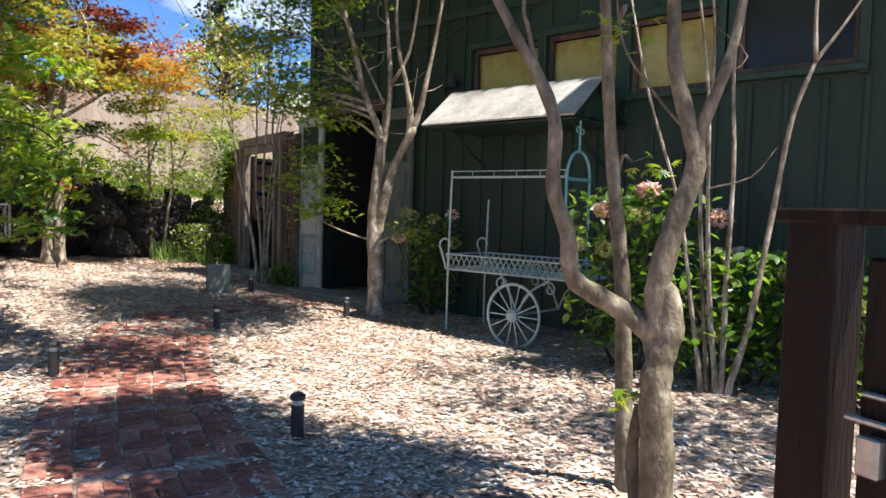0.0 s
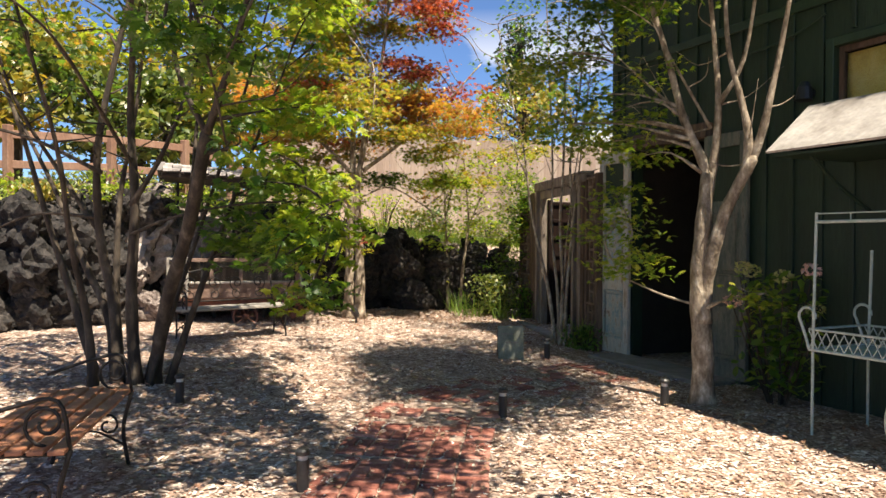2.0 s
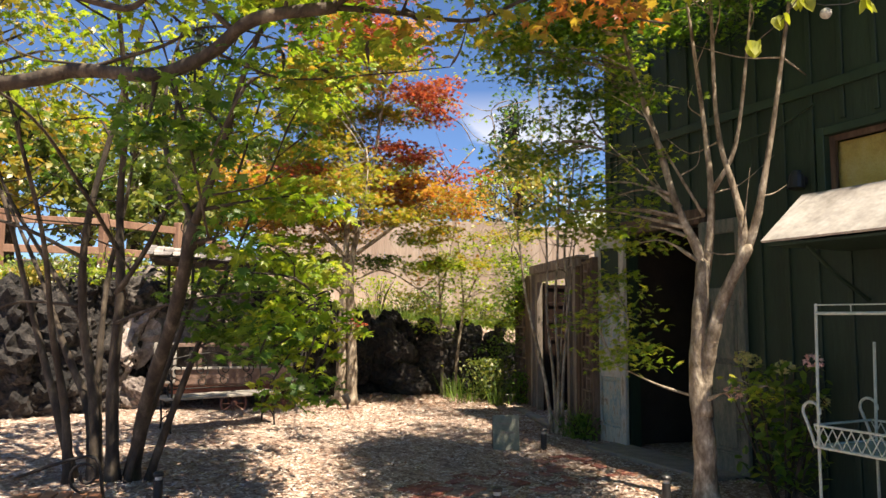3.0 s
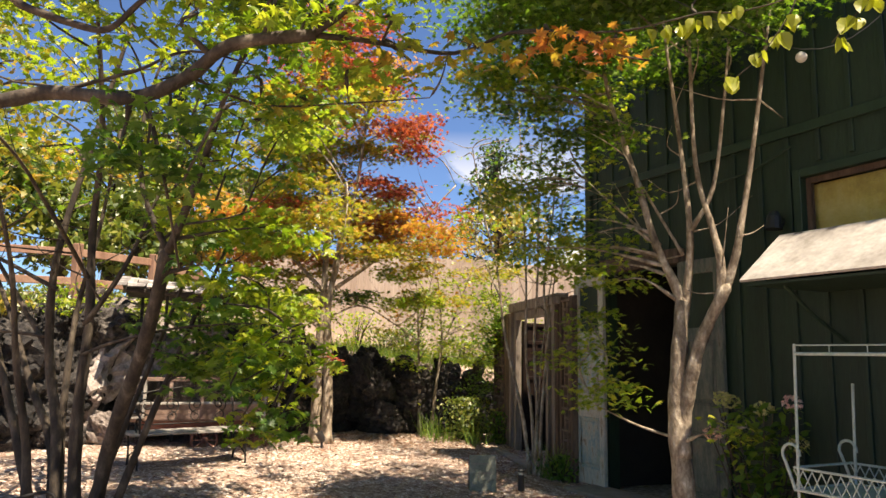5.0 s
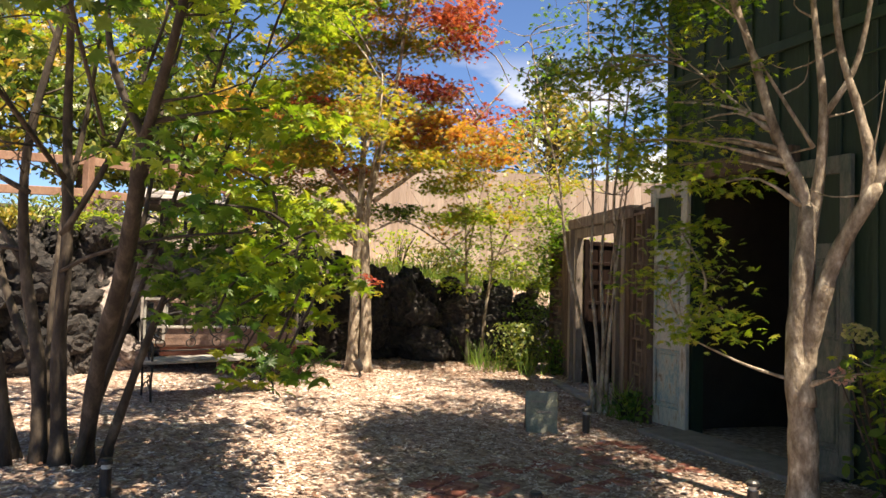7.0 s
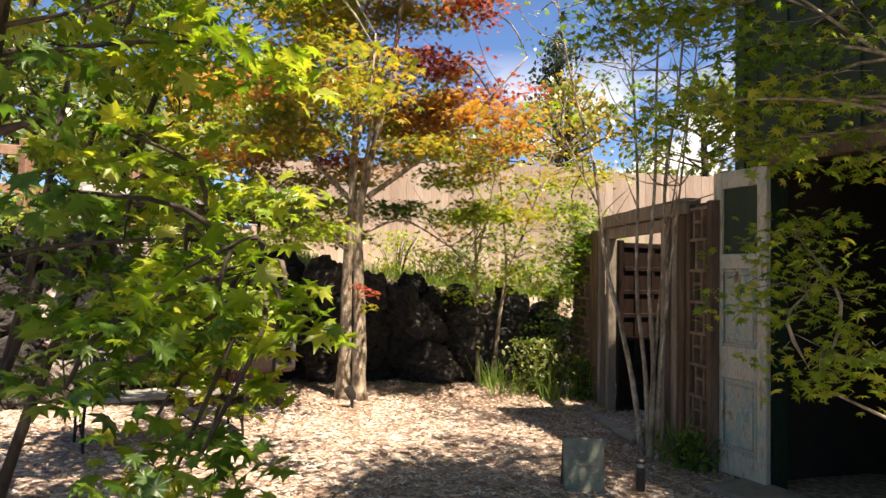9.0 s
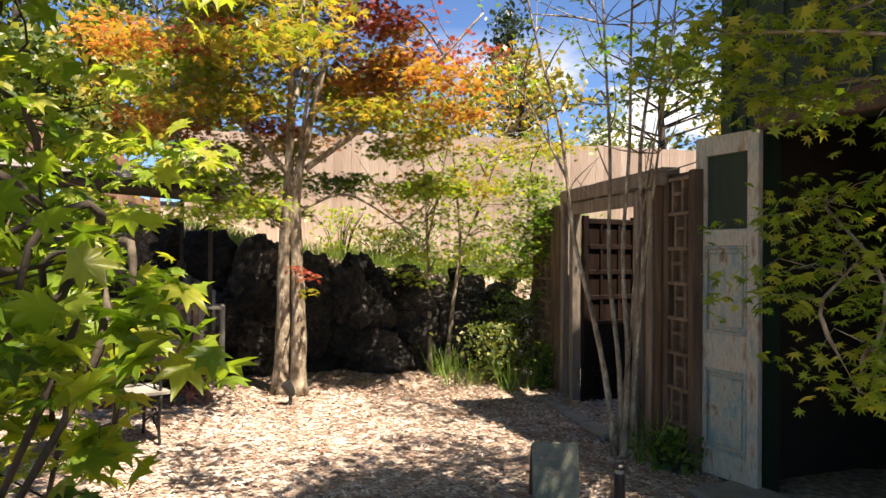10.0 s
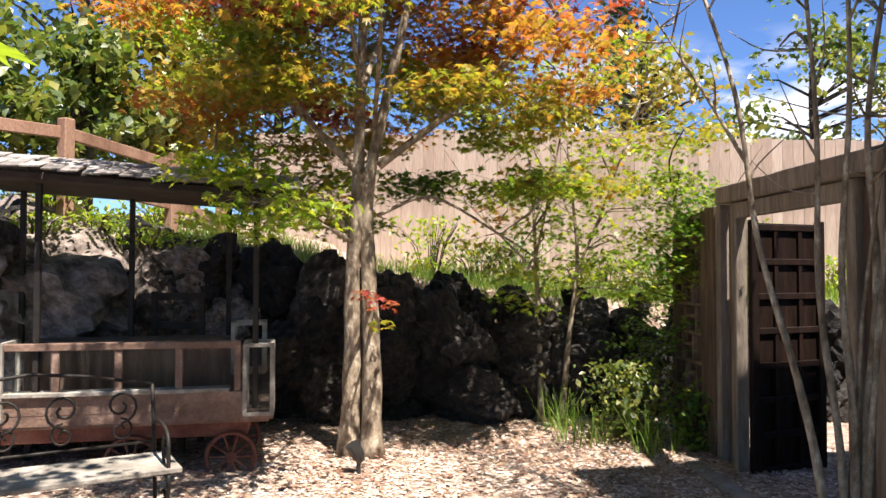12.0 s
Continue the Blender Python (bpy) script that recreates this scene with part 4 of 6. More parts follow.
# the forked tree by the gate, seen close; its unseen crown is laid out to shade the path
maple((1.47, 3.77), [
    ([(0.02, 0, 0), (0.02, -0.01, 0.3), (0.01, -0.01, 0.55), (0.0, -0.01, 0.7), (0.01, -0.01, 0.82), (0.02, -0.01, 0.96)], 0.076, 0.05),
    ([(0.01, -0.01, 0.6), (-0.03, -0.01, 0.74), (-0.12, 0.0, 0.85), (-0.24, -0.02, 0.92), (-0.33, -0.04, 1.01), (-0.37, -0.05, 1.17), (-0.4, -0.06, 1.37), (-0.45, -0.04, 1.62), (-0.52, -0.02, 1.82), (-0.62, -0.01, 1.98), (-0.8, 0.05, 2.4), (-0.9, 0.1, 3.2), (-0.8, 0.1, 4.2)], 0.054, 0.014),
    ([(0.0, -0.01, 0.78), (0.01, -0.01, 0.98), (0.05, -0.01, 1.23), (0.1, 0.0, 1.45), (0.07, 0.02, 1.6), (0.02, 0.04, 1.85), (0.0, 0.04, 2.1), (-0.05, 0.05, 2.8), (0.05, -0.1, 3.6), (0.2, -0.2, 4.3)], 0.058, 0.014),
    ([(0.1, 0.0, 1.42), (0.14, 0.01, 1.6), (0.2, 0.03, 1.82), (0.25, 0.06, 2.1), (0.35, -0.05, 2.8), (0.5, -0.3, 3.8)], 0.032, 0.01),
    ([(-0.09, 0.35, 0), (-0.11, 0.35, 0.45), (-0.14, 0.35, 0.96), (-0.18, 0.35, 1.34), (-0.23, 0.35, 1.71), (-0.26, 0.35, 2.2), (-0.3, 0.3, 3.0), (-0.4, 0.2, 4.0)], 0.046, 0.016),
    ([(-0.52, -0.02, 1.82), (-0.55, -0.02, 1.98), (-0.57, -0.02, 2.1), (-0.55, 0.1, 2.6)], 0.014, 0.005),
    ([(0.06, 0.02, 1.6), (-0.04, 0.04, 1.72), (-0.18, 0.06, 1.9), (-0.22, 0.08, 2.15)], 0.008, 0.004),
    ([(-0.04, 0.06, 0), (-0.05, 0.06, 0.25), (-0.06, 0.04, 0.48)], 0.04, 0.02),
], [((0.05 + 0.5 * x_, 0.5 * y_ - 0.28, 4.25 + 0.2 * ((k % 3) - 1)), (0.5, 0.45, 0.2), 1350, G_, "green sprays") for k, (x_, y_) in enumerate(((-2.1, 1.0), (-1.2, 0.9), (-0.4, 0.8), (0.4, 0.6), (-1.5, 0.1), (-0.6, 0.0), (0.3, -0.2), (1.1, -0.2), (0.8, -0.9), (-0.2, -0.9), (1.6, 0.4), (-2.5, 0.6), (-1.7, 1.5), (-1.5, 0.4), (-0.7, 0.6)))]
    + [((-0.09, -0.05, 0.52), (0.05, 0.04, 0.02), 10, LI, "lime sprays"), ((-0.12, 0.3, 1.48), (0.16, 0.1, 0.02), 16, LI, "lime sprays"), ((-0.2, 0.06, 2.05), (0.15, 0.1, 0.05), 14, LI, "lime sprays")],
    M_BARKM, "forked maple with smooth mottled bark beside the gate", 61, leaf=0.046, bare=0, flare=1.2)
# thin grey stems by the hydrangeas, with an unseen crown added to shade the ground
maple((2.05, 6.15), [
    ([(0.0, 0, 0), (-0.06, 0, 0.6), (-0.1, 0.0, 1.3), (-0.15, 0.0, 2.1), (-0.3, 0.0, 3.2)], 0.024, 0.008),
    ([(-0.06, 0.05, 0), (-0.12, 0.05, 0.7), (-0.16, 0.05, 1.4), (-0.1, 0.05, 2.4), (-0.2, 0.1, 3.3)], 0.02, 0.008),
    ([(0.03, 0.0, 0), (0.02, 0.0, 0.8), (0.05, 0.0, 1.6), (0.0, 0.0, 2.4), (0.1, 0.0, 3.4)], 0.024, 0.008),
    ([(0.06, -0.02, 0), (0.2, -0.02, 0.5), (0.32, 0.0, 1.2), (0.4, 0.0, 1.9), (0.52, 0.0, 2.3)], 0.026, 0.015),
    ([(0.52, 0.0, 2.3), (0.5, 0.0, 2.7), (0.55, 0.0, 3.3)], 0.018, 0.008),
    ([(0.52, 0.0, 2.3), (0.7, 0.0, 2.6), (0.95, 0.05, 3.0)], 0.014, 0.005),
    ([(-0.1, 0.0, 0.0), (-0.22, 0.0, 0.6), (-0.3, 0.0, 1.3), (-0.55, 0.0, 2.1), (-0.7, 0.05, 2.8)], 0.02, 0.007),
], ring(1.3, -0.5, 4.3, 1.2, 9, (0.6, 0.6, 0.25), 280, G_, "green sprays", r_e) + [((2.0, -2.2, 4.4), (0.6, 0.6, 0.2), 460, G_, "green sprays"), ((2.2, -1.2, 4.5), (0.6, 0.6, 0.2), 420, G_, "green sprays"), ((1.7, -1.6, 4.3), (0.65, 0.6, 0.2), 520, G_, "green sprays"), ((1.1, -1.2, 4.2), (0.6, 0.6, 0.2), 420, G_, "green sprays")], M_BARK, "clump of thin pale knobbly stems", 65, leaf=0.05, bare=2)
# the limb that hangs over the path from beside the entrance
maple((-3.9, 2.7), [
    ([(0, 0, 0), (0.05, 0.0, 0.9), (0.0, 0.1, 1.7), (0.15, 0.4, 2.35)], 0.11, 0.07),
    ([(0.12, 0.36, 2.25), (0.45, 1.0, 2.56), (0.79, 1.27, 2.64), (0.97, 1.42, 2.69), (1.4, 1.57, 2.64), (1.69, 1.65, 2.71), (1.95, 1.69, 2.79), (2.24, 1.91, 2.87)], 0.042, 0.028),
    ([(2.22, 1.9, 2.87), (2.34, 1.95, 2.94), (2.43, 2.03, 3.05), (2.55, 2.2, 3.35), (2.6, 2.4, 3.9)], 0.022, 0.008),
    ([(2.22, 1.9, 2.87), (2.29, 2.16, 2.92), (2.35, 2.84, 3.1), (2.64, 2.96, 3.19), (2.92, 3.05, 3.15), (3.16, 3.11, 3.03), (3.35, 3.11, 2.93)], 0.016, 0.005),
    ([(0.12, 0.36, 2.3), (0.6, 0.9, 2.95), (1.14, 1.08, 2.98), (1.28, 1.13, 2.94), (1.45, 1.25, 2.87), (1.61, 1.33, 2.85), (1.76, 1.39, 2.96), (2.0, 1.6, 3.2)], 0.028, 0.01),
    ([(0.97, 1.42, 2.69), (1.3, 1.65, 2.82), (1.6, 1.75, 2.87), (1.9, 2.0, 2.8)], 0.012, 0.004),
    ([(1.69, 1.65, 2.71), (1.9, 1.9, 2.62), (2.2, 2.2, 2.64), (2.45, 2.5, 2.72)], 0.008, 0.003),
    ([(2.64, 2.96, 3.19), (3.2, 2.98, 3.05), (3.49, 2.94, 3.02), (3.65, 2.93, 3.03), (3.8, 2.92, 3.01), (4.05, 2.9, 2.98), (4.4, 2.8, 3.05)], 0.006, 0.003),
    ([(4.05, 2.9, 2.98), (4.02, 2.9, 2.89), (3.9, 2.88, 2.76), (3.79, 2.87, 2.66)], 0.004, 0.002),
    ([(0.1, 0.4, 2.3), (-0.2, 0.5, 3.2), (0.0, 0.6, 4.2)], 0.06, 0.02),
    ([(-0.2, 0.5, 3.2), (0.6, 1.0, 4.0), (1.6, 1.9, 4.3), (2.6, 2.8, 4.6)], 0.035, 0.012),
], [((2.5, 2.84, 3.1), (0.2, 0.18, 0.06), 60, Y_, "golden sprays"), ((2.85, 3.0, 3.12), (0.2, 0.15, 0.06), 60, O_, "orange sprays"), ((3.15, 3.1, 3.02), (0.14, 0.12, 0.06), 40, O_, "orange sprays"), ((2.33, 2.46, 2.94), (0.22, 0.2, 0.08), 70, Y_, "golden sprays"), ((2.37, 2.23, 3.05), (0.25, 0.22, 0.1), 70, LI, "lime sprays"),
    ((2.2, 1.95, 3.03), (0.25, 0.22, 0.1), 70, LI, "lime sprays"), ((2.07, 1.8, 2.98), (0.25, 0.22, 0.1), 70, LI, "lime sprays"), ((1.79, 1.62, 2.97), (0.25, 0.22, 0.1), 70, LI, "lime sprays"), ((2.25, 2.13, 2.78), (0.22, 0.2, 0.08), 60, LI, "lime sprays"), ((2.0, 2.02, 2.68), (0.25, 0.2, 0.1), 60, Y_, "golden sprays"), ((1.95, 1.82, 2.7), (0.22, 0.2, 0.08), 60, G_, "green sprays"),
    ((1.57, 1.66, 2.56), (0.2, 0.18, 0.12), 60, G_, "green sprays"), ((1.53, 1.59, 2.38), (0.18, 0.16, 0.14), 70, G_, "green sprays"), ((1.68, 1.68, 2.22), (0.16, 0.14, 0.14), 60, G_, "green sprays"), ((1.37, 1.53, 2.3), (0.14, 0.12, 0.12), 40, G_, "green sprays"), ((1.42, 1.88, 1.86), (0.12, 0.1, 0.05), 20, LI, "lime sprays"),
    # high sprays out of view, added to shade the slatted bench and the path
    ((1.85, 1.0, 3.3), (0.6, 0.6, 0.3), 90, G_, "green sprays"), ((2.55, 0.7, 3.6), (0.7, 0.7, 0.3), 120, G_, "green sprays"), ((1.55, 0.1, 4.2), (0.9, 0.9, 0.4), 180, G_, "green sprays"), ((2.55, 1.1, 4.4), (0.6, 0.6, 0.2), 420, G_, "green sprays"), ((2.05, 1.3, 4.4), (0.6, 0.6, 0.2), 420, G_, "green sprays"), ((2.95, 0.75, 4.4), (0.6, 0.6, 0.2), 380, G_, "green sprays"), ((2.05, 2.0, 4.3), (0.7, 0.6, 0.2), 560, G_, "green sprays"), ((3.05, 2.3, 4.5), (0.7, 0.6, 0.2), 560, G_, "green sprays"), ((3.95, 2.4, 4.5), (0.6, 0.6, 0.2), 480, G_, "green sprays"), ((2.45, 2.65, 4.6), (0.7, 0.6, 0.2), 560, G_, "green sprays"), ((3.45, 2.9, 4.7), (0.7, 0.6, 0.2), 480, LI, "lime sprays"), ((1.65, 2.5, 4.5), (0.6, 0.6, 0.2), 450, G_, "green sprays"), ((3.15, 1.1, 3.6), (0.6, 0.6, 0.3), 90, Y_, "golden sprays")],
    M_BARKD, "maple by the entrance with a long limb over the path", 71, leaf=0.052, bare=8, template=VINE, high=1.3)

# pairs of young leaves hanging along the thin spray over the path
young = thing("leafy_twig", pose(-3.9, 2.7, -0.05), "thin twig hung with drooping pale lime leaves", "twig")
r_y = random.Random(19)
DROOP = [(0.0, 0.0), (0.3, -0.16), (0.36, -0.42), (0.2, -0.78), (0.0, -1.0), (-0.2, -0.78), (-0.36, -0.42), (-0.3, -0.16)]
for x_, y_, z_, n_ in ((3.42, 2.96, 3.01, 2), (3.49, 2.94, 3.0, 4), (3.57, 2.93, 2.98, 3), (3.65, 2.93, 3.0, 4), (3.74, 2.92, 2.99, 3), (3.8, 2.92, 3.0, 2), (4.02, 2.9, 2.9, 4), (3.97, 2.89, 2.83, 3), (3.9, 2.88, 2.76, 3), (3.8, 2.87, 2.66, 4), (4.19, 2.87, 2.74, 3), (4.26, 2.84, 2.8, 3), (4.32, 2.82, 2.86, 4)):
    for k in range(n_):
        bm = bmesh.new()
        l_, t_ = r_y.uniform(0.06, 0.09), r_y.uniform(0, 6.28)
        mid_ = bm.verts.new((0, 0.006, -0.45 * l_))
        rim_ = [bm.verts.new((u_ * l_ * 1.1, -0.012 * abs(u_) / 0.36, v_ * l_)) for u_, v_ in DROOP]
        for i_ in range(8):
            bm.faces.new((mid_, rim_[i_], rim_[(i_ + 1) % 8]))
        lf_ = part("leaf", bm, LI, young)
        lf_.matrix_basis = pose(x_ + r_y.uniform(-0.03, 0.03), y_ + r_y.uniform(-0.03, 0.03), z_ + 0.05 - 0.02, r_y.uniform(-25, 25), r_y.uniform(-25, 25), math.degrees(t_))
bm = bmesh.new()
tube(bm, smooth_path([(4.4, 2.8, 3.1), (4.32, 2.82, 2.9), (4.26, 2.84, 2.84), (4.17, 2.87, 2.76)], 3), 0.003, 5)
part("stem", bm, M_BARKD, young)


# ---- house ----
wall_house = thing("wall_house", HOUSE.copy(), "dark green board-and-batten house wall", "wall", kind="structure")
H_TOP = 6.25
# openings: (u0, u1, z0, z1)
OPEN = [(1.46, 2.68, -0.3, 2.42), (-0.97, -0.02, 2.3, 3.02), (-1.93, -1.07, 2.32, 3.04), (-2.93, -2.07, 2.34, 3.06), (-4.08, -3.1, 2.42, 3.35)]


def pierced(u0, u1, z0, z1, openings, thick):
    """A wall slab with openings right through it, as boxes end to end."""
    us = sorted({u0, u1, *[o[0] for o in openings], *[o[1] for o in openings]})
    out = []
    for a, b in zip(us, us[1:]):
        cuts = sorted((o[2], o[3]) for o in openings if o[0] <= a and o[1] >= b)
        z = z0
        for c0, c1 in cuts:
            if c0 > z:
                out.append(((a + b) / 2, z, c0, b - a))
            z = max(z, c1)
        if z < z1:
            out.append(((a + b) / 2, z, z1, b - a))
    return [((c, -thick / 2, (p + q) / 2), (w, thick, q - p)) for c, p, q, w in out]


for slab in pierced(-7.0, 3.06, -0.3, H_TOP, OPEN, 0.14):
    part("boarding", boxes(slab), M_GREEN, wall_house)
u = -6.9
while u < 3.05:
    spans = [(-0.12, H_TOP)]
    for a, b, z0, z1 in OPEN:
        if a - 0.1 < u < b + 0.1:
            spans = [(p, min(q, z0 - 0.1)) for p, q in spans if p < z0 - 0.1] + [(max(p, z1 + 0.12), q) for p, q in spans if q > z1 + 0.12]
    for p, q in spans:
        part("batten", boxes(((u, 0.012, (p + q) / 2), (0.045, 0.024, q - p)), bevel=0.004), M_GREEN, wall_house)
    u += 0.305
part("belt_board", boxes(((-1.97, 0.03, 3.46), (10.0, 0.03, 0.09)), bevel=0.005), M_TRIM, wall_house)
part("corner_board", boxes(((3.0, 0.02, 2.95), (0.1, 0.04, 6.4)), bevel=0.005), M_TRIM, wall_house)
wall_side = thing("wall_house_side", HOUSE.copy(), "dark green side wall of the house", "wall", kind="structure")
part("boards", boxes(((2.99, -3.3, 2.95), (0.14, 6.3, 6.6))), M_GREEN, wall_side)
part("boards", boxes(((-6.93, -3.3, 2.95), (0.14, 6.3, 6.6))), M_GREEN, wall_side)
part("boards", boxes(((-1.97, -6.5, 2.95), (10.06, 0.14, 6.6))), M_GREEN, wall_side)
roof = thing("roof_house", HOUSE.copy(), "unseen roof deck of the green house with an added shade-casting eave", "roof", kind="structure")
part("deck", boxes(((-1.97, -3.29, H_TOP - 0.08), (9.8, 6.2, 0.14))), M_BROWNWOOD, roof)
# overhang added out of view, to widen the house's shadow by the cart
part("shadow_eave", boxes(((-5.3, 0.24, H_TOP - 0.06), (3.4, 0.44, 0.1))), M_BROWNWOOD, roof)
inside = thing("room_inside", HOUSE.copy(), "dark room behind the doorway", "room", kind="structure")
# room faces all take the colour with the shade painted in
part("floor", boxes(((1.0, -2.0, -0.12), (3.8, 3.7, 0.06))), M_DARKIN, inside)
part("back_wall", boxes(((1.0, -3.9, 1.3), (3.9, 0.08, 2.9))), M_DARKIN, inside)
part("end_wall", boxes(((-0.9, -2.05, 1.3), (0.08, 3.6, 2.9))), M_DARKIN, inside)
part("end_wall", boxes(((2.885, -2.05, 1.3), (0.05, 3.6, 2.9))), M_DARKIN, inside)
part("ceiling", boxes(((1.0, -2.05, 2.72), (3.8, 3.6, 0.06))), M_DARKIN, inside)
frame_in = thing("white_window_sash", HOUSE @ pose(2.3, -1.3, -0.09, -5, 0, 0), "old white window sash leaning inside the dark doorway", "window sash")
part("sash_frame", boxes(((0, 0, 0.75), (0.05, 0.03, 1.2)), ((0.2, 0, 0.75), (0.05, 0.03, 1.2)), ((0.1, 0, 1.33), (0.15, 0.03, 0.05)), ((0.1, 0, 0.3), (0.15, 0.03, 0.6)), bevel=0.004), M_PLANK, frame_in)
step = tagged(part("door_sill", boxes(((0, 0, 0), (1.9, 0.5, 0.1)), bevel=0.012), M_SILL), "worn concrete sill before the open doorway", "sill", kind="structure")
step.matrix_basis = HOUSE @ pose(1.95, 0.25, -0.07)
head = thing("door_head", HOUSE.copy(), "rough timber head over the doorway", "lintel", kind="structure")
part("beam", boxes(((2.06, 0.04, 2.5), (1.3, 0.12, 0.16)), bevel=0.01), M_BROWNWOOD, head)


def window(i, u0, u1, z0, z1, amber_sheet):
    w, h, uc, zc = u1 - u0, z1 - z0, (u0 + u1) / 2, (z0 + z1) / 2
    ob = thing("window_%d" % i, HOUSE @ pose(uc, 0, zc), "green-trimmed window in the green house wall", "window", kind="structure")
    t = 0.075
    part("window_frame", boxes(((-w / 2 - t / 2, 0.02, 0), (t, 0.05, h + 2 * t)), ((w / 2 + t / 2, 0.02, 0), (t, 0.05, h + 2 * t)), ((0, 0.02, h / 2 + t / 2), (w, 0.05, t)), bevel=0.005), M_TRIM, ob)
    part("window_sill", boxes(((0, 0.035, -h / 2 - 0.03), (w + 0.16, 0.09, 0.06)), bevel=0.006), M_TRIM, ob)
    part("sash", boxes(((-w / 2 + 0.025, -0.05, 0), (0.05, 0.04, h)), ((w / 2 - 0.025, -0.05, 0), (0.05, 0.04, h)), ((0, -0.05, h / 2 - 0.025), (w - 0.1, 0.04, 0.05)), ((0, -0.05, -h / 2 + 0.03), (w - 0.1, 0.04, 0.06))), M_BROWNWOOD, ob)
    part("pane", boxes(((0, -0.055, 0), (w - 0.09, 0.006, h - 0.09))), M_GLASS, ob).visible_shadow = False
    # flat amber puts the interior and the reflections in the glass into one colour
    part("amber_sheet" if amber_sheet else "backing", boxes(((0.03, -0.12, -0.04), (w - 0.02, 0.01, h - 0.02))), M_AMBER if amber_sheet else M_DARKIN, ob, "flat amber sheet for the interior and its reflections" if amber_sheet else "")
    return ob


for i, o in enumerate(OPEN[1:]):
    window(i + 1, o[0], o[1], o[2], o[3], i < 3)


def door_leaf(u0, width, label, frame_paint, panel_paint):
    """An old panelled leaf with a dark pane on top, standing against the wall."""
    ob = thing("door_leaf", HOUSE @ pose(u0 + width / 2, 0.055, -0.03), label, "door", "pair of old door leaves")
    w, h = width, 2.46
    s = 0.095
    part("stile", boxes(((-w / 2 + s / 2, 0, h / 2), (s, 0.05, h)), bevel=0.005), frame_paint, ob)
    part("stile", boxes(((w / 2 - s / 2, 0, h / 2), (s, 0.05, h)), bevel=0.005), frame_paint, ob)
    for z, t in ((0.09, 0.18), (0.9, 0.26), (1.72, 0.12), (h - 0.07, 0.14)):
        part("rail", boxes(((0, 0, z), (w - 2 * s, 0.048, t)), bevel=0.005), frame_paint, ob)
    for z0, z1 in ((0.18, 0.77), (1.03, 1.66)):
        part("panel", boxes(((0, -0.008, (z0 + z1) / 2), (w - 2 * s, 0.02, z1 - z0)), ((0, 0.006, (z0 + z1) / 2), (w - 2 * s - 0.09, 0.02, z1 - z0 - 0.1)), bevel=0.008), panel_paint, ob)
        for x in (-w / 2 + s + 0.012, w / 2 - s - 0.012):
            part("moulding", boxes(((x, 0.022, (z0 + z1) / 2), (0.022, 0.02, z1 - z0)), bevel=0.006), panel_paint, ob)
        for z in (z0 + 0.012, z1 - 0.012):
            part("moulding", boxes(((0, 0.022, z), (w - 2 * s - 0.05, 0.02, 0.022)), bevel=0.006), panel_paint, ob)
    # opaque dark green stands in for the glass and what it reflects
    part("pane", boxes(((0, -0.01, 2.05), (w - 2 * s, 0.008, h - 0.14 - 1.78))), M_GREEN, ob, "dark pane with its green reflection put into the colour")
    return ob


door_leaf(2.68, 0.57, "tall weathered teal door leaf with flaking paint beside the doorway", M_TEALF, M_TEAL)
door_leaf(0.88, 0.57, "tall grey-green door leaf against the house wall, darkened for shade", M_TEALSHADE, M_TEALSHADE)

# small tin-roofed hood on the wall over the flower cart
hood = thing("wall_hood", HOUSE.copy(), "small pitched hood of pale painted tin on the green wall", "hood")
bm = bmesh.new()
box(bm, (-1.11, 0.735, 2.245), (1.9, 0.62, 0.02), (-40, 0, 0))
part("front_slope", bm, M_TIN, hood)
bm = bmesh.new()
box(bm, (-1.11, 0.255, 2.24), (1.9, 0.6, 0.02), (40, 0, 0))
part("rear_slope", bm, M_GREEN, hood)
for uu in (-0.28, -1.94):
    bm = bmesh.new()
    vs = [bm.verts.new((uu + dx, y, z)) for dx in (-0.012, 0.012) for y, z in ((0.07, 2.06), (0.9, 2.06), (0.5, 2.4))]
    bm.faces.new(vs[:3]), bm.faces.new(vs[3:][::-1])
    for i in range(3):
        j = (i + 1) % 3
        bm.faces.new((vs[i], vs[j], vs[3 + j], vs[3 + i]))
    part("gable", bm, M_GREEN, hood)
part("soffit", boxes(((-1.11, 0.47, 2.02), (1.86, 0.9, 0.02))), M_GREEN, hood)
for uu in (-0.35, -1.87):
    bm = bmesh.new()
    tube(bm, [(uu, 0.02, 1.6), (uu, 0.4, 1.8), (uu, 0.75, 2.05)], 0.018, 6)
    part("bracket", bm, M_GREEN, hood)
bm = bmesh.new()
tube(bm, smooth_path([(0.05, 0.05, 3.32), (0.45, 0.05, 3.2), (0.9, 0.05, 3.16)]), 0.012, 6)
tagged(part("conduit", bm, M_TRIM), "green-painted conduit on the house wall", "conduit").matrix_basis = HOUSE.copy()
wl_ = thing("wall_lamp", HOUSE @ pose(0.21, 0.03, 2.66), "small black lamp on the house wall", "lamp")
bm = bmesh.new()
tube(bm, [(0, 0, 0), (0, 0.06, 0)], 0.05, 12)
part("mount", bm, M_BLACK, wl_)
bm = bmesh.new()
tube(bm, [(0, 0.07, 0.09), (0, 0.08, 0.04), (0, 0.09, -0.07)], [0.035, 0.06, 0.075], 12)
part("shade", bm, M_BLACK, wl_)

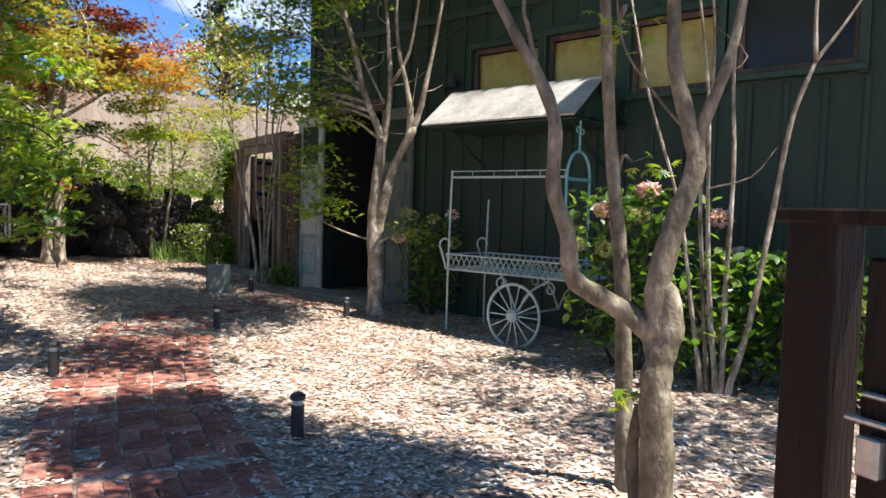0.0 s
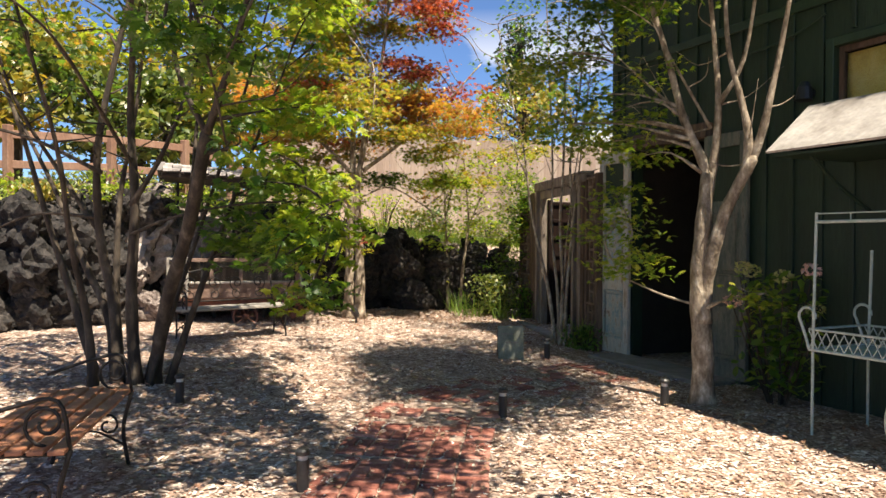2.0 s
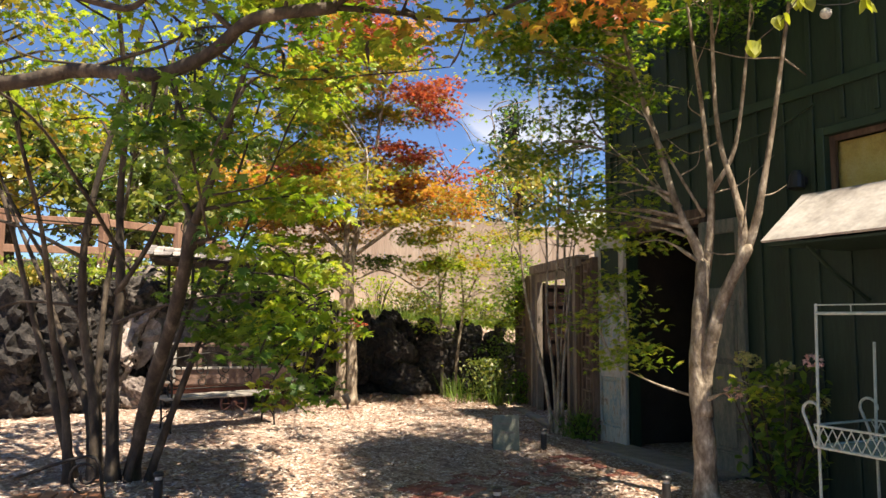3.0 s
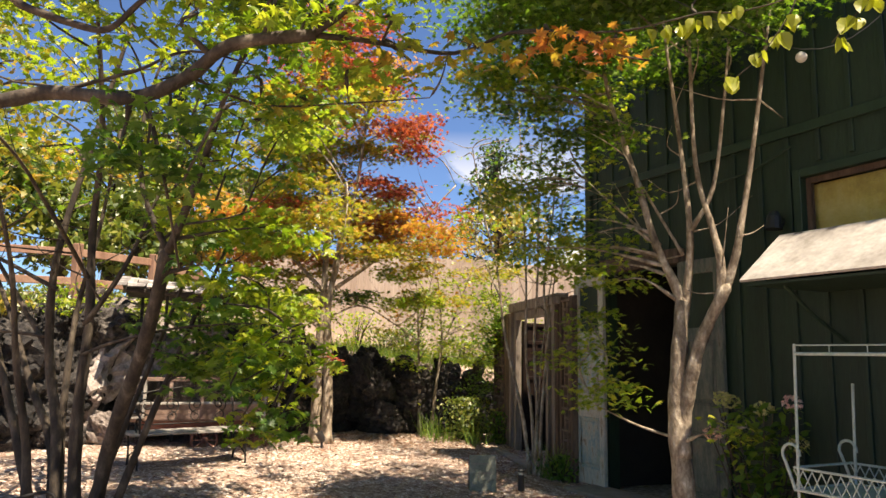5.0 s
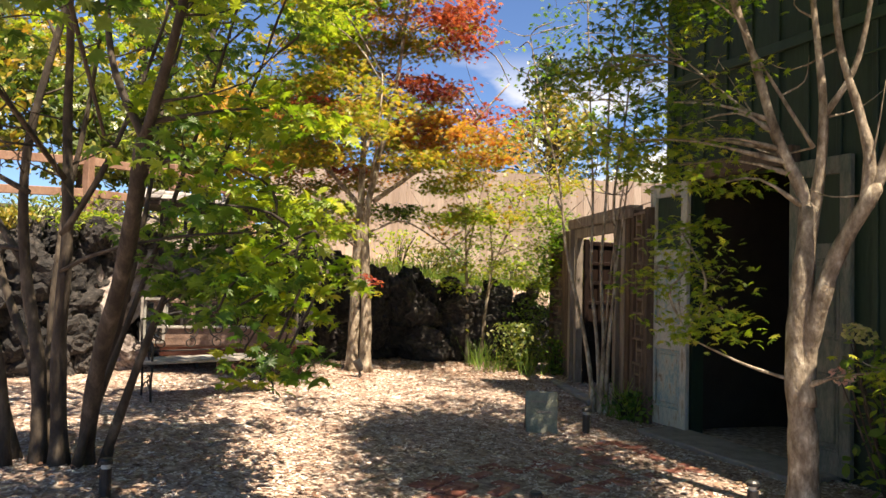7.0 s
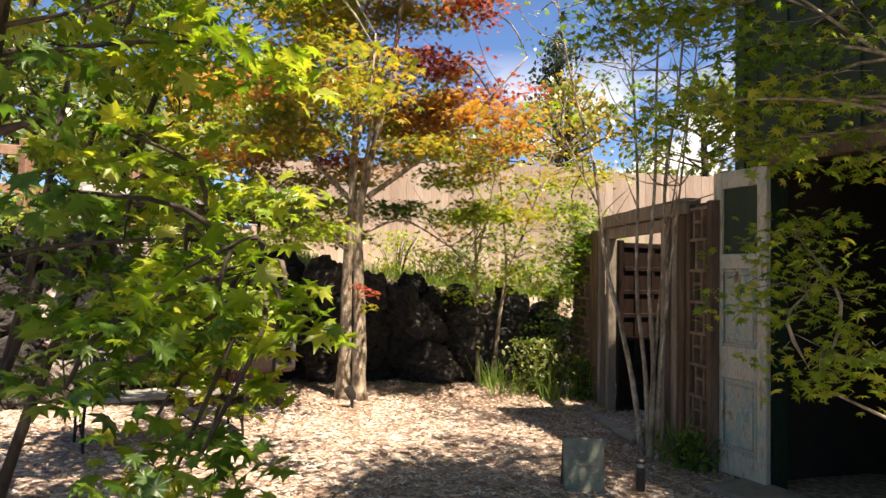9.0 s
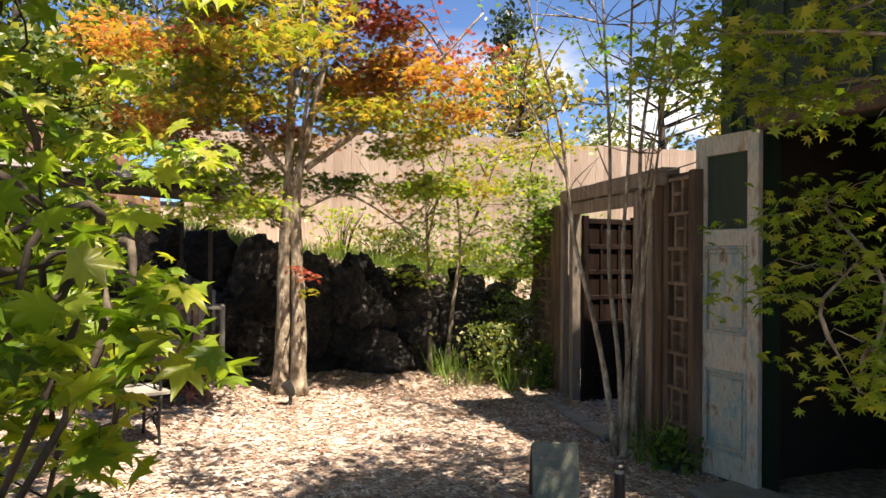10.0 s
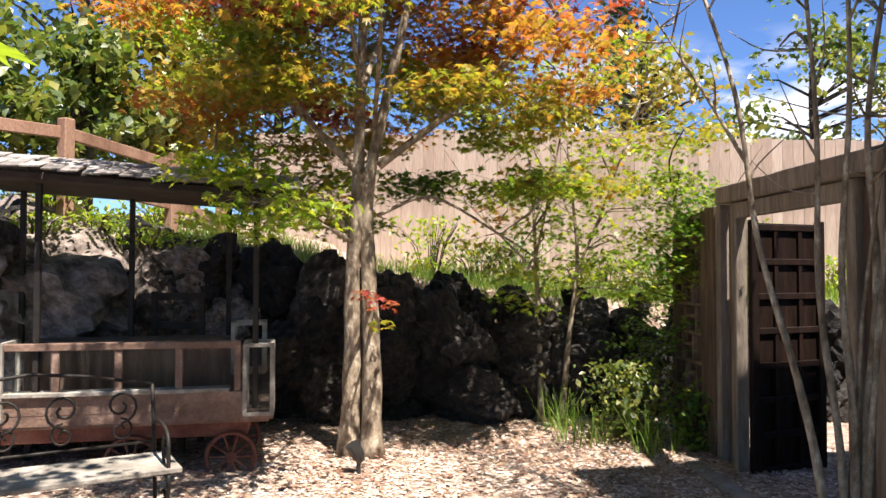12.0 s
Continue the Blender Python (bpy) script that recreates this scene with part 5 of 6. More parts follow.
# ---- old door frame and fretwork panels beside the house ----
FR = Matrix.Translation((-3.43, 11.04, -0.05)) @ pose(0, 0, 0, 0, 0, 135)   # local x runs away from the house, local y towards the yard... along -n
def fretwork(s0, s1, label, top=2.2):
    w = s1 - s0
    ob = thing("fretwork_panel", FR @ pose((s0 + s1) / 2, 0, 0), label, "panel", "old fretwork panels")
    part("backing", boxes(((0, -0.02, top / 2), (w, 0.02, top))), M_BROWNWOOD, ob)
    for x in (-w / 2 + 0.04, w / 2 - 0.04):
        part("stile", boxes(((x, 0.015, top / 2), (0.08, 0.06, top)), bevel=0.005), M_BROWNWOOD, ob)
    n = 8
    ph = (top - 0.1) / n
    for k in range(n + 1):
        part("fret_bar", boxes(((0, 0.012, 0.05 + k * ph), (w - 0.16, 0.07, 0.028)), bevel=0.004), M_FRET, ob)
    for k in range(n):
        z = 0.05 + (k + 0.5) * ph
        for x in ((-w * 0.12, w * 0.2) if k % 2 else (-w * 0.22, w * 0.1)):
            part("fret_bar", boxes(((x, 0.01, z), (0.028, 0.064, ph - 0.028)), bevel=0.004), M_FRET, ob)
        part("fret_bar", boxes((((w * 0.03) * (1 if k % 2 else -1), 0.01, z + 0.02), (w * 0.28, 0.06, 0.03)), bevel=0.004), M_FRET, ob)
    return ob


fretwork(-0.36, 0.1, "narrow old brown fretwork panel beside the door frame", 2.25)
fretwork(2.64, 3.38, "wide old brown fretwork panel overgrown by a small maple", 2.15)
frame_old = thing("door_frame", FR.copy(), "free-standing weathered timber door frame", "door frame", kind="structure")
for s, w, m_ in ((0.18, 0.12, M_BROWNWOOD), (0.33, 0.1, M_GREYWOOD), (0.58, 0.09, M_GREYWOOD), (2.08, 0.09, M_GREYWOOD), (2.36, 0.09, M_GREYWOOD), (2.53, 0.2, M_BROWNWOOD)):
    part("post", boxes(((s, 0.0, 1.07), (w, 0.1, 2.2)), bevel=0.008), m_, frame_old)
part("infill_board", boxes(((0.45, -0.02, 1.05), (0.17, 0.03, 2.1))), M_BROWNWOOD, frame_old)
part("infill_board", boxes(((2.2, -0.02, 1.05), (0.14, 0.03, 2.1))), M_BROWNWOOD, frame_old)
part("lintel", boxes(((1.18, 0.01, 2.24), (2.28, 0.16, 0.14)), bevel=0.01), M_GREYWOOD, frame_old)
part("head_rail", boxes(((1.33, 0.02, 2.1), (1.42, 0.07, 0.12)), bevel=0.006), M_GREYWOOD, frame_old)
leaf_old = thing("fretwork_door", FR @ pose(2.02, -0.06, 0.03, 0, 0, 108), "dark fretwork door leaf standing open in the old frame", "door")
for x in (-0.03, -0.72):
    part("stile", boxes(((x, 0, 1.0), (0.07, 0.05, 2.0)), bevel=0.005), M_GATE, leaf_old)
for k in range(8):
    part("rail", boxes(((-0.375, 0, 0.05 + k * 0.27), (0.62, 0.04, 0.05)), bevel=0.004), M_GATE, leaf_old)
    if k < 7:
        for x in (-0.25, -0.5):
            part("fret_bar", boxes(((x, 0, 0.185 + k * 0.27), (0.035, 0.03, 0.22))), M_GATE, leaf_old)
part("backing", boxes(((-0.375, -0.012, 1.0), (0.62, 0.012, 1.95))), M_GATE, leaf_old)
kerb = thing("stone_kerb", FR.copy(), "low pale stone kerb before the old door frame", "kerb", kind="structure")
for k in range(4):
    part("kerb_stone", boxes(((0.75 + 0.5 * k, 0.3, 0.02), (0.47, 0.16, 0.16), (2 * k - 3, 0, 3 - 2 * k)), bevel=0.02), M_SILL, kerb)

# ---- rock wall ----
def rock_mesh(i):
    bm = bmesh.new()
    bmesh.ops.create_icosphere(bm, subdivisions=4, radius=1)
    o = Vector((i * 7.3, i * 3.1, 0))
    for v in bm.verts:
        p = v.co.copy()
        k = 0.74 + 0.26 * noise.noise(p * 1.2 + o) + 0.2 * noise.noise(p * 2.9 + o) + 0.1 * noise.noise(p * 6.5 + o) - 0.12 * abs(noise.noise(p * 4.3 - o)) + 0.05 * noise.noise(p * 13 + o)
        v.co = p * k * 1.1
    return mesh_of("rock", bm, M_LAVA)


ROCKS = [rock_mesh(i) for i in range(10)]


def rock_wall():
    rng = random.Random(12)
    w = thing("wall_rock", Matrix.Identity(4), "dry wall of rough black lava boulders", "wall", kind="structure")
    count = 0
    for (ax, ay, az), (bx, by, bz) in zip(ROCK_LINE, ROCK_LINE[1:]):
        L = math.hypot(bx - ax, by - ay)
        nx, ny = (by - ay) / L, -(bx - ax) / L
        s = 0.0
        while s < L:
            t = s / L
            x, y, top = ax + t * (bx - ax), ay + t * (by - ay), az + t * (bz - az)
            z = yard(x, y)
            r = 0.3
            while z < top - 0.12:
                r = max(0.15, min(rng.uniform(0.22, 0.46), (top + 0.04 - z) / 1.35))
                lean = 0.18 * (1 - z / top) + rng.uniform(-0.06, 0.08)
                m = pose(x + nx * lean - ny * rng.uniform(-0.2, 0.2), y + ny * lean + nx * rng.uniform(-0.2, 0.2), z + r * 0.55, rng.uniform(0, 360), rng.uniform(0, 360), rng.uniform(0, 360))
                m = m @ Matrix.Diagonal((r * rng.uniform(1.0, 1.35), r * rng.uniform(0.85, 1.15), r * rng.uniform(0.75, 1.0), 1))
                piece("rock", rng.choice(ROCKS), m, w)
                z += r * 1.0
                count += 1
            s += 0.52 if x < -5 else 0.8
    return w


rock_wall()
# loose outcrop boulders behind the wagon, on the slope, in sun-lightened copies of the rocks
rng_o = random.Random(17)
GREYS = []
for r_me in ROCKS[:5]:
    g_me = r_me.copy()
    g_me.name = "boulder"
    g_me.materials[0] = M_ROCK
    GREYS.append(g_me)
for x, y, z, r in ((-9.1, 9.5, 0.75, 0.42), (-8.85, 10.0, 0.45, 0.4), (-9.45, 8.7, 1.2, 0.55), (-10.0, 9.3, 1.8, 0.55), (-9.9, 7.9, 1.75, 0.5), (-9.5, 9.9, 1.35, 0.45), (-10.4, 8.5, 2.1, 0.45), 
                   (-9.2, 8.9, 0.6, 0.45), (-9.6, 9.3, 1.25, 0.45), (-9.0, 10.5, 1.0, 0.4), (-9.3, 10.3, 1.5, 0.4), (-9.0, 8.3, 0.3, 0.35), (-9.3, 8.1, 0.9, 0.45), (-9.75, 9.15, 1.35, 0.95), (-9.6, 8.2, 1.1, 0.8), (-9.5, 9.95, 0.9, 0.75)):
    ob = new("boulder", rng_o.choice(GREYS))
    ob.matrix_basis = pose(x, y, z, rng_o.uniform(0, 360), rng_o.uniform(0, 360), rng_o.uniform(0, 360)) @ Matrix.Diagonal((r * 1.2, r, r * 0.8, 1))
    tagged(ob, "rough lava boulder in the rock wall, its grey lightened for sunlight", "boulder", "lava boulders")

# ---- tan board fence on the terrace ----
F_O, F_D = Vector((-11.35, 12.45, 0)), Vector((0.746, 0.666, 0))
fence = thing("board_fence", Matrix.Identity(4), "tall tan cedar board fence on the terrace", "fence", kind="structure")
b_me = mesh_of("board", boxes(((0, 0, 0), (0.1435, 0.02, 2.3)), bevel=0.002), M_FENCE)
fr_r = random.Random(2)
ang = math.degrees(math.atan2(F_D.y, F_D.x))
for k in range(150):
    p = F_O + F_D * (0.145 * k)
    piece("board", b_me, pose(p.x, p.y, 2.3 + fr_r.uniform(-0.015, 0.015) + (0.08 if 16 < k < 40 else 0) - 0.0012 * k, 0, fr_r.uniform(-0.2, 0.2), ang + fr_r.uniform(-1.5, 1.5)), fence)
for k in range(0, 150, 16):
    p = F_O + F_D * (0.145 * k) + Vector((-0.666, 0.746, 0)) * 0.07
    part("fence_post", boxes(((p.x, p.y, 2.2), (0.09, 0.09, 2.4), (0, 0, ang))), M_FENCE, fence)
for z in (1.5, 2.4, 3.1):
    c = F_O + F_D * (0.145 * 75) + Vector((-0.666, 0.746, 0)) * 0.035
    part("fence_rail", boxes(((c.x, c.y, z), (21.7, 0.04, 0.09), (0, 0, ang))), M_FENCE, fence)

# ---- post and rail fence above the wagon ----
pr = thing("rail_fence", Matrix.Identity(4), "reddish post-and-rail fence above the rock wall", "fence", kind="structure")
PP = [(-11.4, 5.4, 2.85), (-10.3, 6.9, 2.88), (-9.75, 8.1, 2.9), (-9.65, 9.28, 2.88), (-10.17, 10.56, 2.78), (-10.9, 11.6, 2.7)]
for x, y, z in PP:
    g = ground_z(x, y)
    part("post", boxes(((x, y, (z + g) / 2), (0.11, 0.11, z - g + 0.1), (0, 0, 20)), bevel=0.01), M_RAIL, pr)
for a, b in zip(PP, PP[1:]):
    for dz in (0.08, 0.5):
        bm = bmesh.new()
        d = Vector(b) - Vector(a)
        box(bm, ((a[0] + b[0]) / 2, (a[1] + b[1]) / 2, (a[2] + b[2]) / 2 - dz), (d.length - 0.1, 0.045, 0.11), (0, -math.degrees(math.asin(d.z / d.length)), math.degrees(math.atan2(d.y, d.x))), 0.006)
        part("rail", bm, M_RAIL, pr)


# ---- flower cart ----
def spoked_wheel(parent, centre, r, spokes, mat, axis_rot, hub=0.05, rim=0.014, deep=0.03):
    m = pose(*centre, *axis_rot)
    w = thing("wheel", m, "", "")
    for k in list(w.keys()):
        del w[k]
    w.parent = parent
    bm = bmesh.new()
    tube(bm, [(r * math.cos(a), 0, r * math.sin(a)) for a in [2 * math.pi * k / 36 for k in range(37)]], rim, 8, False)
    part("rim", bm, mat, w, smooth=True)
    bm = bmesh.new()
    tube(bm, [(0, -deep, 0), (0, -deep * 0.6, 0), (0, deep * 0.6, 0), (0, deep, 0)], [hub * 0.5, hub, hub, hub * 0.5], 14)
    part("hub", bm, mat, w)
    for k in range(spokes):
        a = 2 * math.pi * k / spokes
        bm = bmesh.new()
        tube(bm, [(hub * 0.8 * math.cos(a), 0, hub * 0.8 * math.sin(a)), (r * math.cos(a), 0, r * math.sin(a))], rim * 0.5, 5)
        part("spoke", bm, mat, w)
    return w


CART = pose(-0.36, 8.16, -0.08, 0, 0, -29)    # local x along the cart, local y towards the wall
cart = thing("flower_cart", CART.copy(), "pale green iron flower cart with spoked wheels", "cart", "")
CL, CW = 1.55, 0.62
bm = bmesh.new()
for y in (0, CW):
    tube(bm, [(0, y, 0.63), (CL, y, 0.63)], 0.012, 6)
    tube(bm, [(0, y, 0.78), (CL, y, 0.78)], 0.009, 6)
for x in (0, CL):
    tube(bm, [(x, 0, 0.63), (x, CW, 0.63)], 0.012, 6)
    tube(bm, [(x, 0, 0.78), (x, CW, 0.78)], 0.009, 6)
part("tray_frame", bm, M_VERDI, cart)
part("tray_floor", boxes(((CL / 2, CW / 2, 0.625), (CL - 0.03, CW - 0.03, 0.012))), M_VERDI, cart)
for y in (0, CW):
    bm = bmesh.new()
    n = 22
    for k in range(n):
        x0, x1 = CL * k / n, CL * (k + 1) / n
        tube(bm, [(x0, y, 0.64), (x1, y, 0.77)], 0.0045, 4)
        tube(bm, [(x1, y - 0.004, 0.64), (x0, y - 0.004, 0.77)], 0.0045, 4)
    part("lattice", bm, M_VERDI, cart)
for y in (0, CW):
    bm = bmesh.new()
    tube(bm, [(0.03, y, 0.0), (0.03, y, 0.63), (0.05, y, 1.36 if y else 1.64)], 0.011, 6)
    part("post", bm, M_VERDI, cart)
for y in (0, CW):
    bm = bmesh.new()
    scroll(bm, (-0.02, y, 0.87), 0.07, 0.07, 0.62, -0.6, (-1, 0, 0), (0, 0, 1), 0.011)
    tube(bm, [(0.0, y, 0.63), (-0.03, y, 0.72), (-0.075, y, 0.83)], 0.011, 6)
    part("handle", bm, M_VERDI, cart, "curled end handle")
bm = bmesh.new()
AX = 1.42      # the arched end stands short of the tray's end
tube(bm, [(0.05, 0, 1.57), (AX, 0, 1.57)], 0.012, 6)
tube(bm, [(0.05, 0, 1.63), (AX, 0, 1.63)], 0.005, 6)
for k in range(6):
    tube(bm, [(0.05 + 0.27 * k, 0, 1.57), (0.05 + 0.27 * k, 0, 1.63)], 0.004, 4)
part("top_rail", bm, M_VERDI, cart)
bm = bmesh.new()
arch = [(AX, 0.2 - 0.2 * math.cos(a), 1.57 + 0.24 * math.sin(a)) for a in [math.pi * k / 10 for k in range(11)]]
tube(bm, [(AX, 0.0, 0.63)] + arch + [(AX, 0.4, 0.63)], 0.013, 6)
tube(bm, [(AX, 0.2, 1.81), (AX, 0.2, 2.1)], 0.01, 6)
tube(bm, [(AX, 0.0, 1.55), (AX, 0.4, 1.55)], 0.018, 6)
for sgn in (-1, 1):
    scroll(bm, (AX, 0.2 + sgn * 0.04, 2.0), 0.04, 0.012, 0.9, math.pi if sgn > 0 else 0, (0, 1, 0), (0, 0, 1), 0.006)
part("arched_end", bm, M_TURQ, cart, "turquoise arched end with a finial")
for y in (-0.1, CW - 0.02):
    bm = bmesh.new()
    tube(bm, smooth_path([(0.72, max(y, 0), 0.62), (0.9, y, 0.47), (1.0, y, 0.27)]), 0.01, 6)
    tube(bm, smooth_path([(1.28, max(y, 0), 0.62), (1.1, y, 0.47), (1.0, y, 0.27)]), 0.01, 6)
    scroll(bm, (0.72, max(y, 0), 0.53), 0.075, 0.02, 1.1, 0.4, (1, 0, 0), (0, 0, 1), 0.008)
    scroll(bm, (1.28, max(y, 0), 0.53), 0.075, 0.02, 1.1, 0.4, (-1, 0, 0), (0, 0, 1), 0.008)
    part("wheel_bracket", bm, M_VERDI, cart)
bm = bmesh.new()
tube(bm, [(1.0, -0.17, 0.27), (1.0, CW - 0.02, 0.27)], 0.012, 8)
part("axle", bm, M_VERDI, cart)
spoked_wheel(cart, (1.0, -0.17, 0.27), 0.295, 14, M_VERDI, (0, 0, 0), 0.06, 0.014, 0.05)


# ---- hydrangeas ----
def hydrangea(base, half, leaves, blooms, seed, label, heads=()):
    rng = np.random.default_rng(seed)
    ob = thing("hydrangea", pose(base[0], base[1], rough_ground(base[0], base[1])), label, "shrub", "hydrangeas by the house")
    tips = []
    for k in range(16):
        bm = bmesh.new()
        a, r = rng.uniform(0, 6.28), rng.random() ** 0.5
        tip = Vector((r * half[0] * math.cos(a), r * half[1] * math.sin(a), half[2] * rng.uniform(0.5, 1.0)))
        tube(bm, smooth_path([(tip.x * 0.2, tip.y * 0.2, 0), (tip.x * 0.6, tip.y * 0.6, tip.z * 0.5), tip], 3), [0.009] * 3 + [0.007] * 3 + [0.004], 5)
        tips.append(tip)
        part("stem", bm, M_BARKD, ob)
    c = np.stack([np.clip(rng.normal(0, 0.42, leaves), -0.85, 0.85) * half[0], np.clip(rng.normal(0, 0.42, leaves), -0.85, 0.85) * half[1], rng.uniform(0.12, 1.0, leaves) * half[2]], 1)
    blades("leaves", c, rng.uniform(0.035, 0.068, leaves), 0.7, L_HYDR, OVAL, rng, ob)
    for k in range(blooms):
        t = tips[k % len(tips)]
        n = 60
        d = rng.normal(0, 1, (n, 3))
        d /= np.linalg.norm(d, axis=1)[:, None]
        p = np.array(t) + np.array((0, 0, 0.05)) + d * np.array((0.075, 0.075, 0.055))
        blades("bloom", p, np.full(n, 0.024), 1.0, M_BLOOM if k % 3 == 0 else M_BLOOMG, DIAMOND, rng, ob)
    for x, y, z, mat in heads:
        bm = bmesh.new()
        tube(bm, smooth_path([(x * 0.3, y * 0.3, 0), (x * 0.8, y * 0.8, z * 0.6), (x, y, z - 0.02)], 3), [0.008] * 3 + [0.006] * 3 + [0.004], 5)
        part("stem", bm, M_BARKD, ob)
        d = rng.normal(0, 1, (190, 3))
        d /= np.linalg.norm(d, axis=1)[:, None]
        blades("bloom", np.array((x, y, z)) + d * np.array((0.095, 0.095, 0.065)) * rng.uniform(0.8, 1.05, (190, 1)), np.full(190, 0.026), 0.8, mat, DIAMOND, rng, ob)
    return ob


hydrangea((1.5, 6.8), (0.62, 0.45, 1.45), 1200, 0, 1, "leafy hydrangea with pink and faded green blooms", ((0.06, -0.1, 1.44, M_BLOOM), (-0.26, -0.09, 1.28, M_BLOOM), (0.59, -0.15, 1.24, M_BLOOM), (-0.01, -0.12, 1.24, M_BLOOMG), (-0.24, -0.09, 0.97, M_BLOOMG), (-0.5, -0.1, 1.0, M_BLOOMG)))
hydrangea((2.3, 6.5), (0.8, 0.5, 1.0), 1300, 2, 2, "leafy hydrangea with faded blooms", ((0.25, -0.1, 0.85, M_BLOOMG), (-0.3, -0.2, 0.4, M_BLOOMG)))
hydrangea((3.0, 6.0), (0.6, 0.5, 0.9), 700, 2, 3, "leafy hydrangea with faded blooms")
hydrangea((-0.75, 9.05), (0.4, 0.25, 1.15), 460, 6, 4, "hydrangea with faded green blooms beside the doorway")


# ---- benches ----
def iron_side(parent, x, w, seat, back=0.0):
    bm = bmesh.new()
    tube(bm, smooth_path([(x, 0.02, 0), (x, 0.05, seat * 0.5), (x, 0.0, seat)]), 0.012, 6)
    tube(bm, smooth_path([(x, w - 0.02, 0), (x, w - 0.05, seat * 0.5), (x, w, seat)]), 0.012, 6)
    tube(bm, [(x, 0, seat - 0.015), (x, w, seat - 0.015)], 0.012, 6)
    tube(bm, smooth_path([(x, 0.03, 0.12), (x, w / 2, 0.22), (x, w - 0.03, 0.12)]), 0.008, 6)
    scroll(bm, (x, 0.1, seat + 0.12), 0.1, 0.025, 1.3, -math.pi / 2, (0, 1, 0), (0, 0, 1), 0.009)
    scroll(bm, (x, 0.14, seat * 0.55), 0.075, 0.02, 1.2, 0.5, (0, 1, 0), (0, 0, 1), 0.008)
    if back:
        tube(bm, smooth_path([(x, w, seat), (x, w + 0.03, seat + back * 0.5), (x, w + 0.09, seat + back)]), 0.012, 6)
        tube(bm, smooth_path([(x, 0.02, seat), (x, 0.04, seat + 0.2), (x, w * 0.6, seat + 0.24), (x, w + 0.03, seat + 0.2)]), 0.011, 6)
    else:
        tube(bm, smooth_path([(x, 0.0, seat), (x, 0.05, seat + 0.22), (x, w * 0.5, seat + 0.2), (x, w, seat + 0.12)]), 0.01, 6)
    part("iron_end", bm, M_IRON, parent, smooth=True)


b1 = thing("slatted_bench", pose(-2.6, 3.82, -0.05, 0, 0, 137.6), "low bench of orange-brown slats on black scrolled iron ends", "bench")
for k in range(6):
    part("slat", boxes(((0.7, 0.04 + 0.085 * k, 0.47 - 0.004 * abs(k - 2.5)), (1.42, 0.07, 0.022)), bevel=0.004), M_SLAT, b1)
iron_side(b1, 0.06, 0.48, 0.455)
iron_side(b1, 1.34, 0.48, 0.455)
b2 = thing("plank_bench", pose(-6.95, 7.40, 0.06, 0, 0, 73), "bench of bleached planks with a scrolled black iron back", "bench")
for k in range(3):
    part("plank", boxes(((0.68, 0.07 + 0.15 * k, 0.43), (1.42, 0.14, 0.03)), bevel=0.005), M_PLANK, b2)
iron_side(b2, 0.04, 0.45, 0.41, 0.42)
iron_side(b2, 1.32, 0.45, 0.41, 0.42)
bm = bmesh.new()
tube(bm, [(0.04, 0.54, 0.83), (0.4, 0.54, 0.9), (0.68, 0.54, 0.93), (0.96, 0.54, 0.9), (1.32, 0.54, 0.83)], 0.011, 6)
tube(bm, [(0.04, 0.47, 0.5), (1.32, 0.47, 0.5)], 0.009, 6)
for k in range(4):
    x = 0.24 + 0.3 * k
    scroll(bm, (x, 0.5, 0.72), 0.1, 0.02, 1.4, -math.pi / 2, (1 if k % 2 else -1, 0, 0), (0, 0.15, 1), 0.008)
    scroll(bm, (x, 0.49, 0.58), 0.07, 0.02, 1.2, math.pi / 2, (-1 if k % 2 else 1, 0, 0), (0, 0.1, 1), 0.007)
part("scrolled_back", bm, M_IRON, b2, smooth=True)

# ---- roofed display wagon ----
wag = thing("display_wagon", pose(-7.28, 9.80, 0.05, 0, 0, -126.4), "weathered wooden display wagon with glazed cases and a shingled canopy", "wagon")
WL, WD = 1.95, -0.85      # local x to the far end, local y minus: away from the yard
part("bed", boxes(((WL / 2, WD / 2, 0.47), (WL, 0.85, 0.06)), ((WL / 2, 0.0, 0.5), (WL + 0.06, 0.03, 0.08)), bevel=0.005), M_WAGWOOD, wag)
part("lower_board", boxes(((WL / 2, 0.005, 0.6), (WL - 0.3, 0.025, 0.13)), bevel=0.004), M_WAGWOOD, wag)
part("chassis", boxes(((WL / 2, WD / 2, 0.38), (WL - 0.3, 0.6, 0.12)), bevel=0.01), M_REDWOOD, wag)
part("shelf", boxes(((WL / 2 + 0.1, -0.02, 0.68), (WL - 0.35, 0.14, 0.03)), bevel=0.004), M_PLANK, wag)
for x in (0.22, 0.62, 1.02, 1.42, 1.85):
    part("mullion", boxes(((x, 0.0, 0.83), (0.05, 0.04, 0.32)), bevel=0.004), M_WAGWOOD, wag)
part("top_rail", boxes(((WL / 2 + 0.1, 0.0, 1.0), (WL - 0.2, 0.06, 0.05)), bevel=0.005), M_WAGWOOD, wag)
for x in (0.42, 0.82, 1.22, 1.63):
    part("pane", boxes(((x, -0.005, 0.83), (0.35, 0.006, 0.29))), M_GLASS, wag)


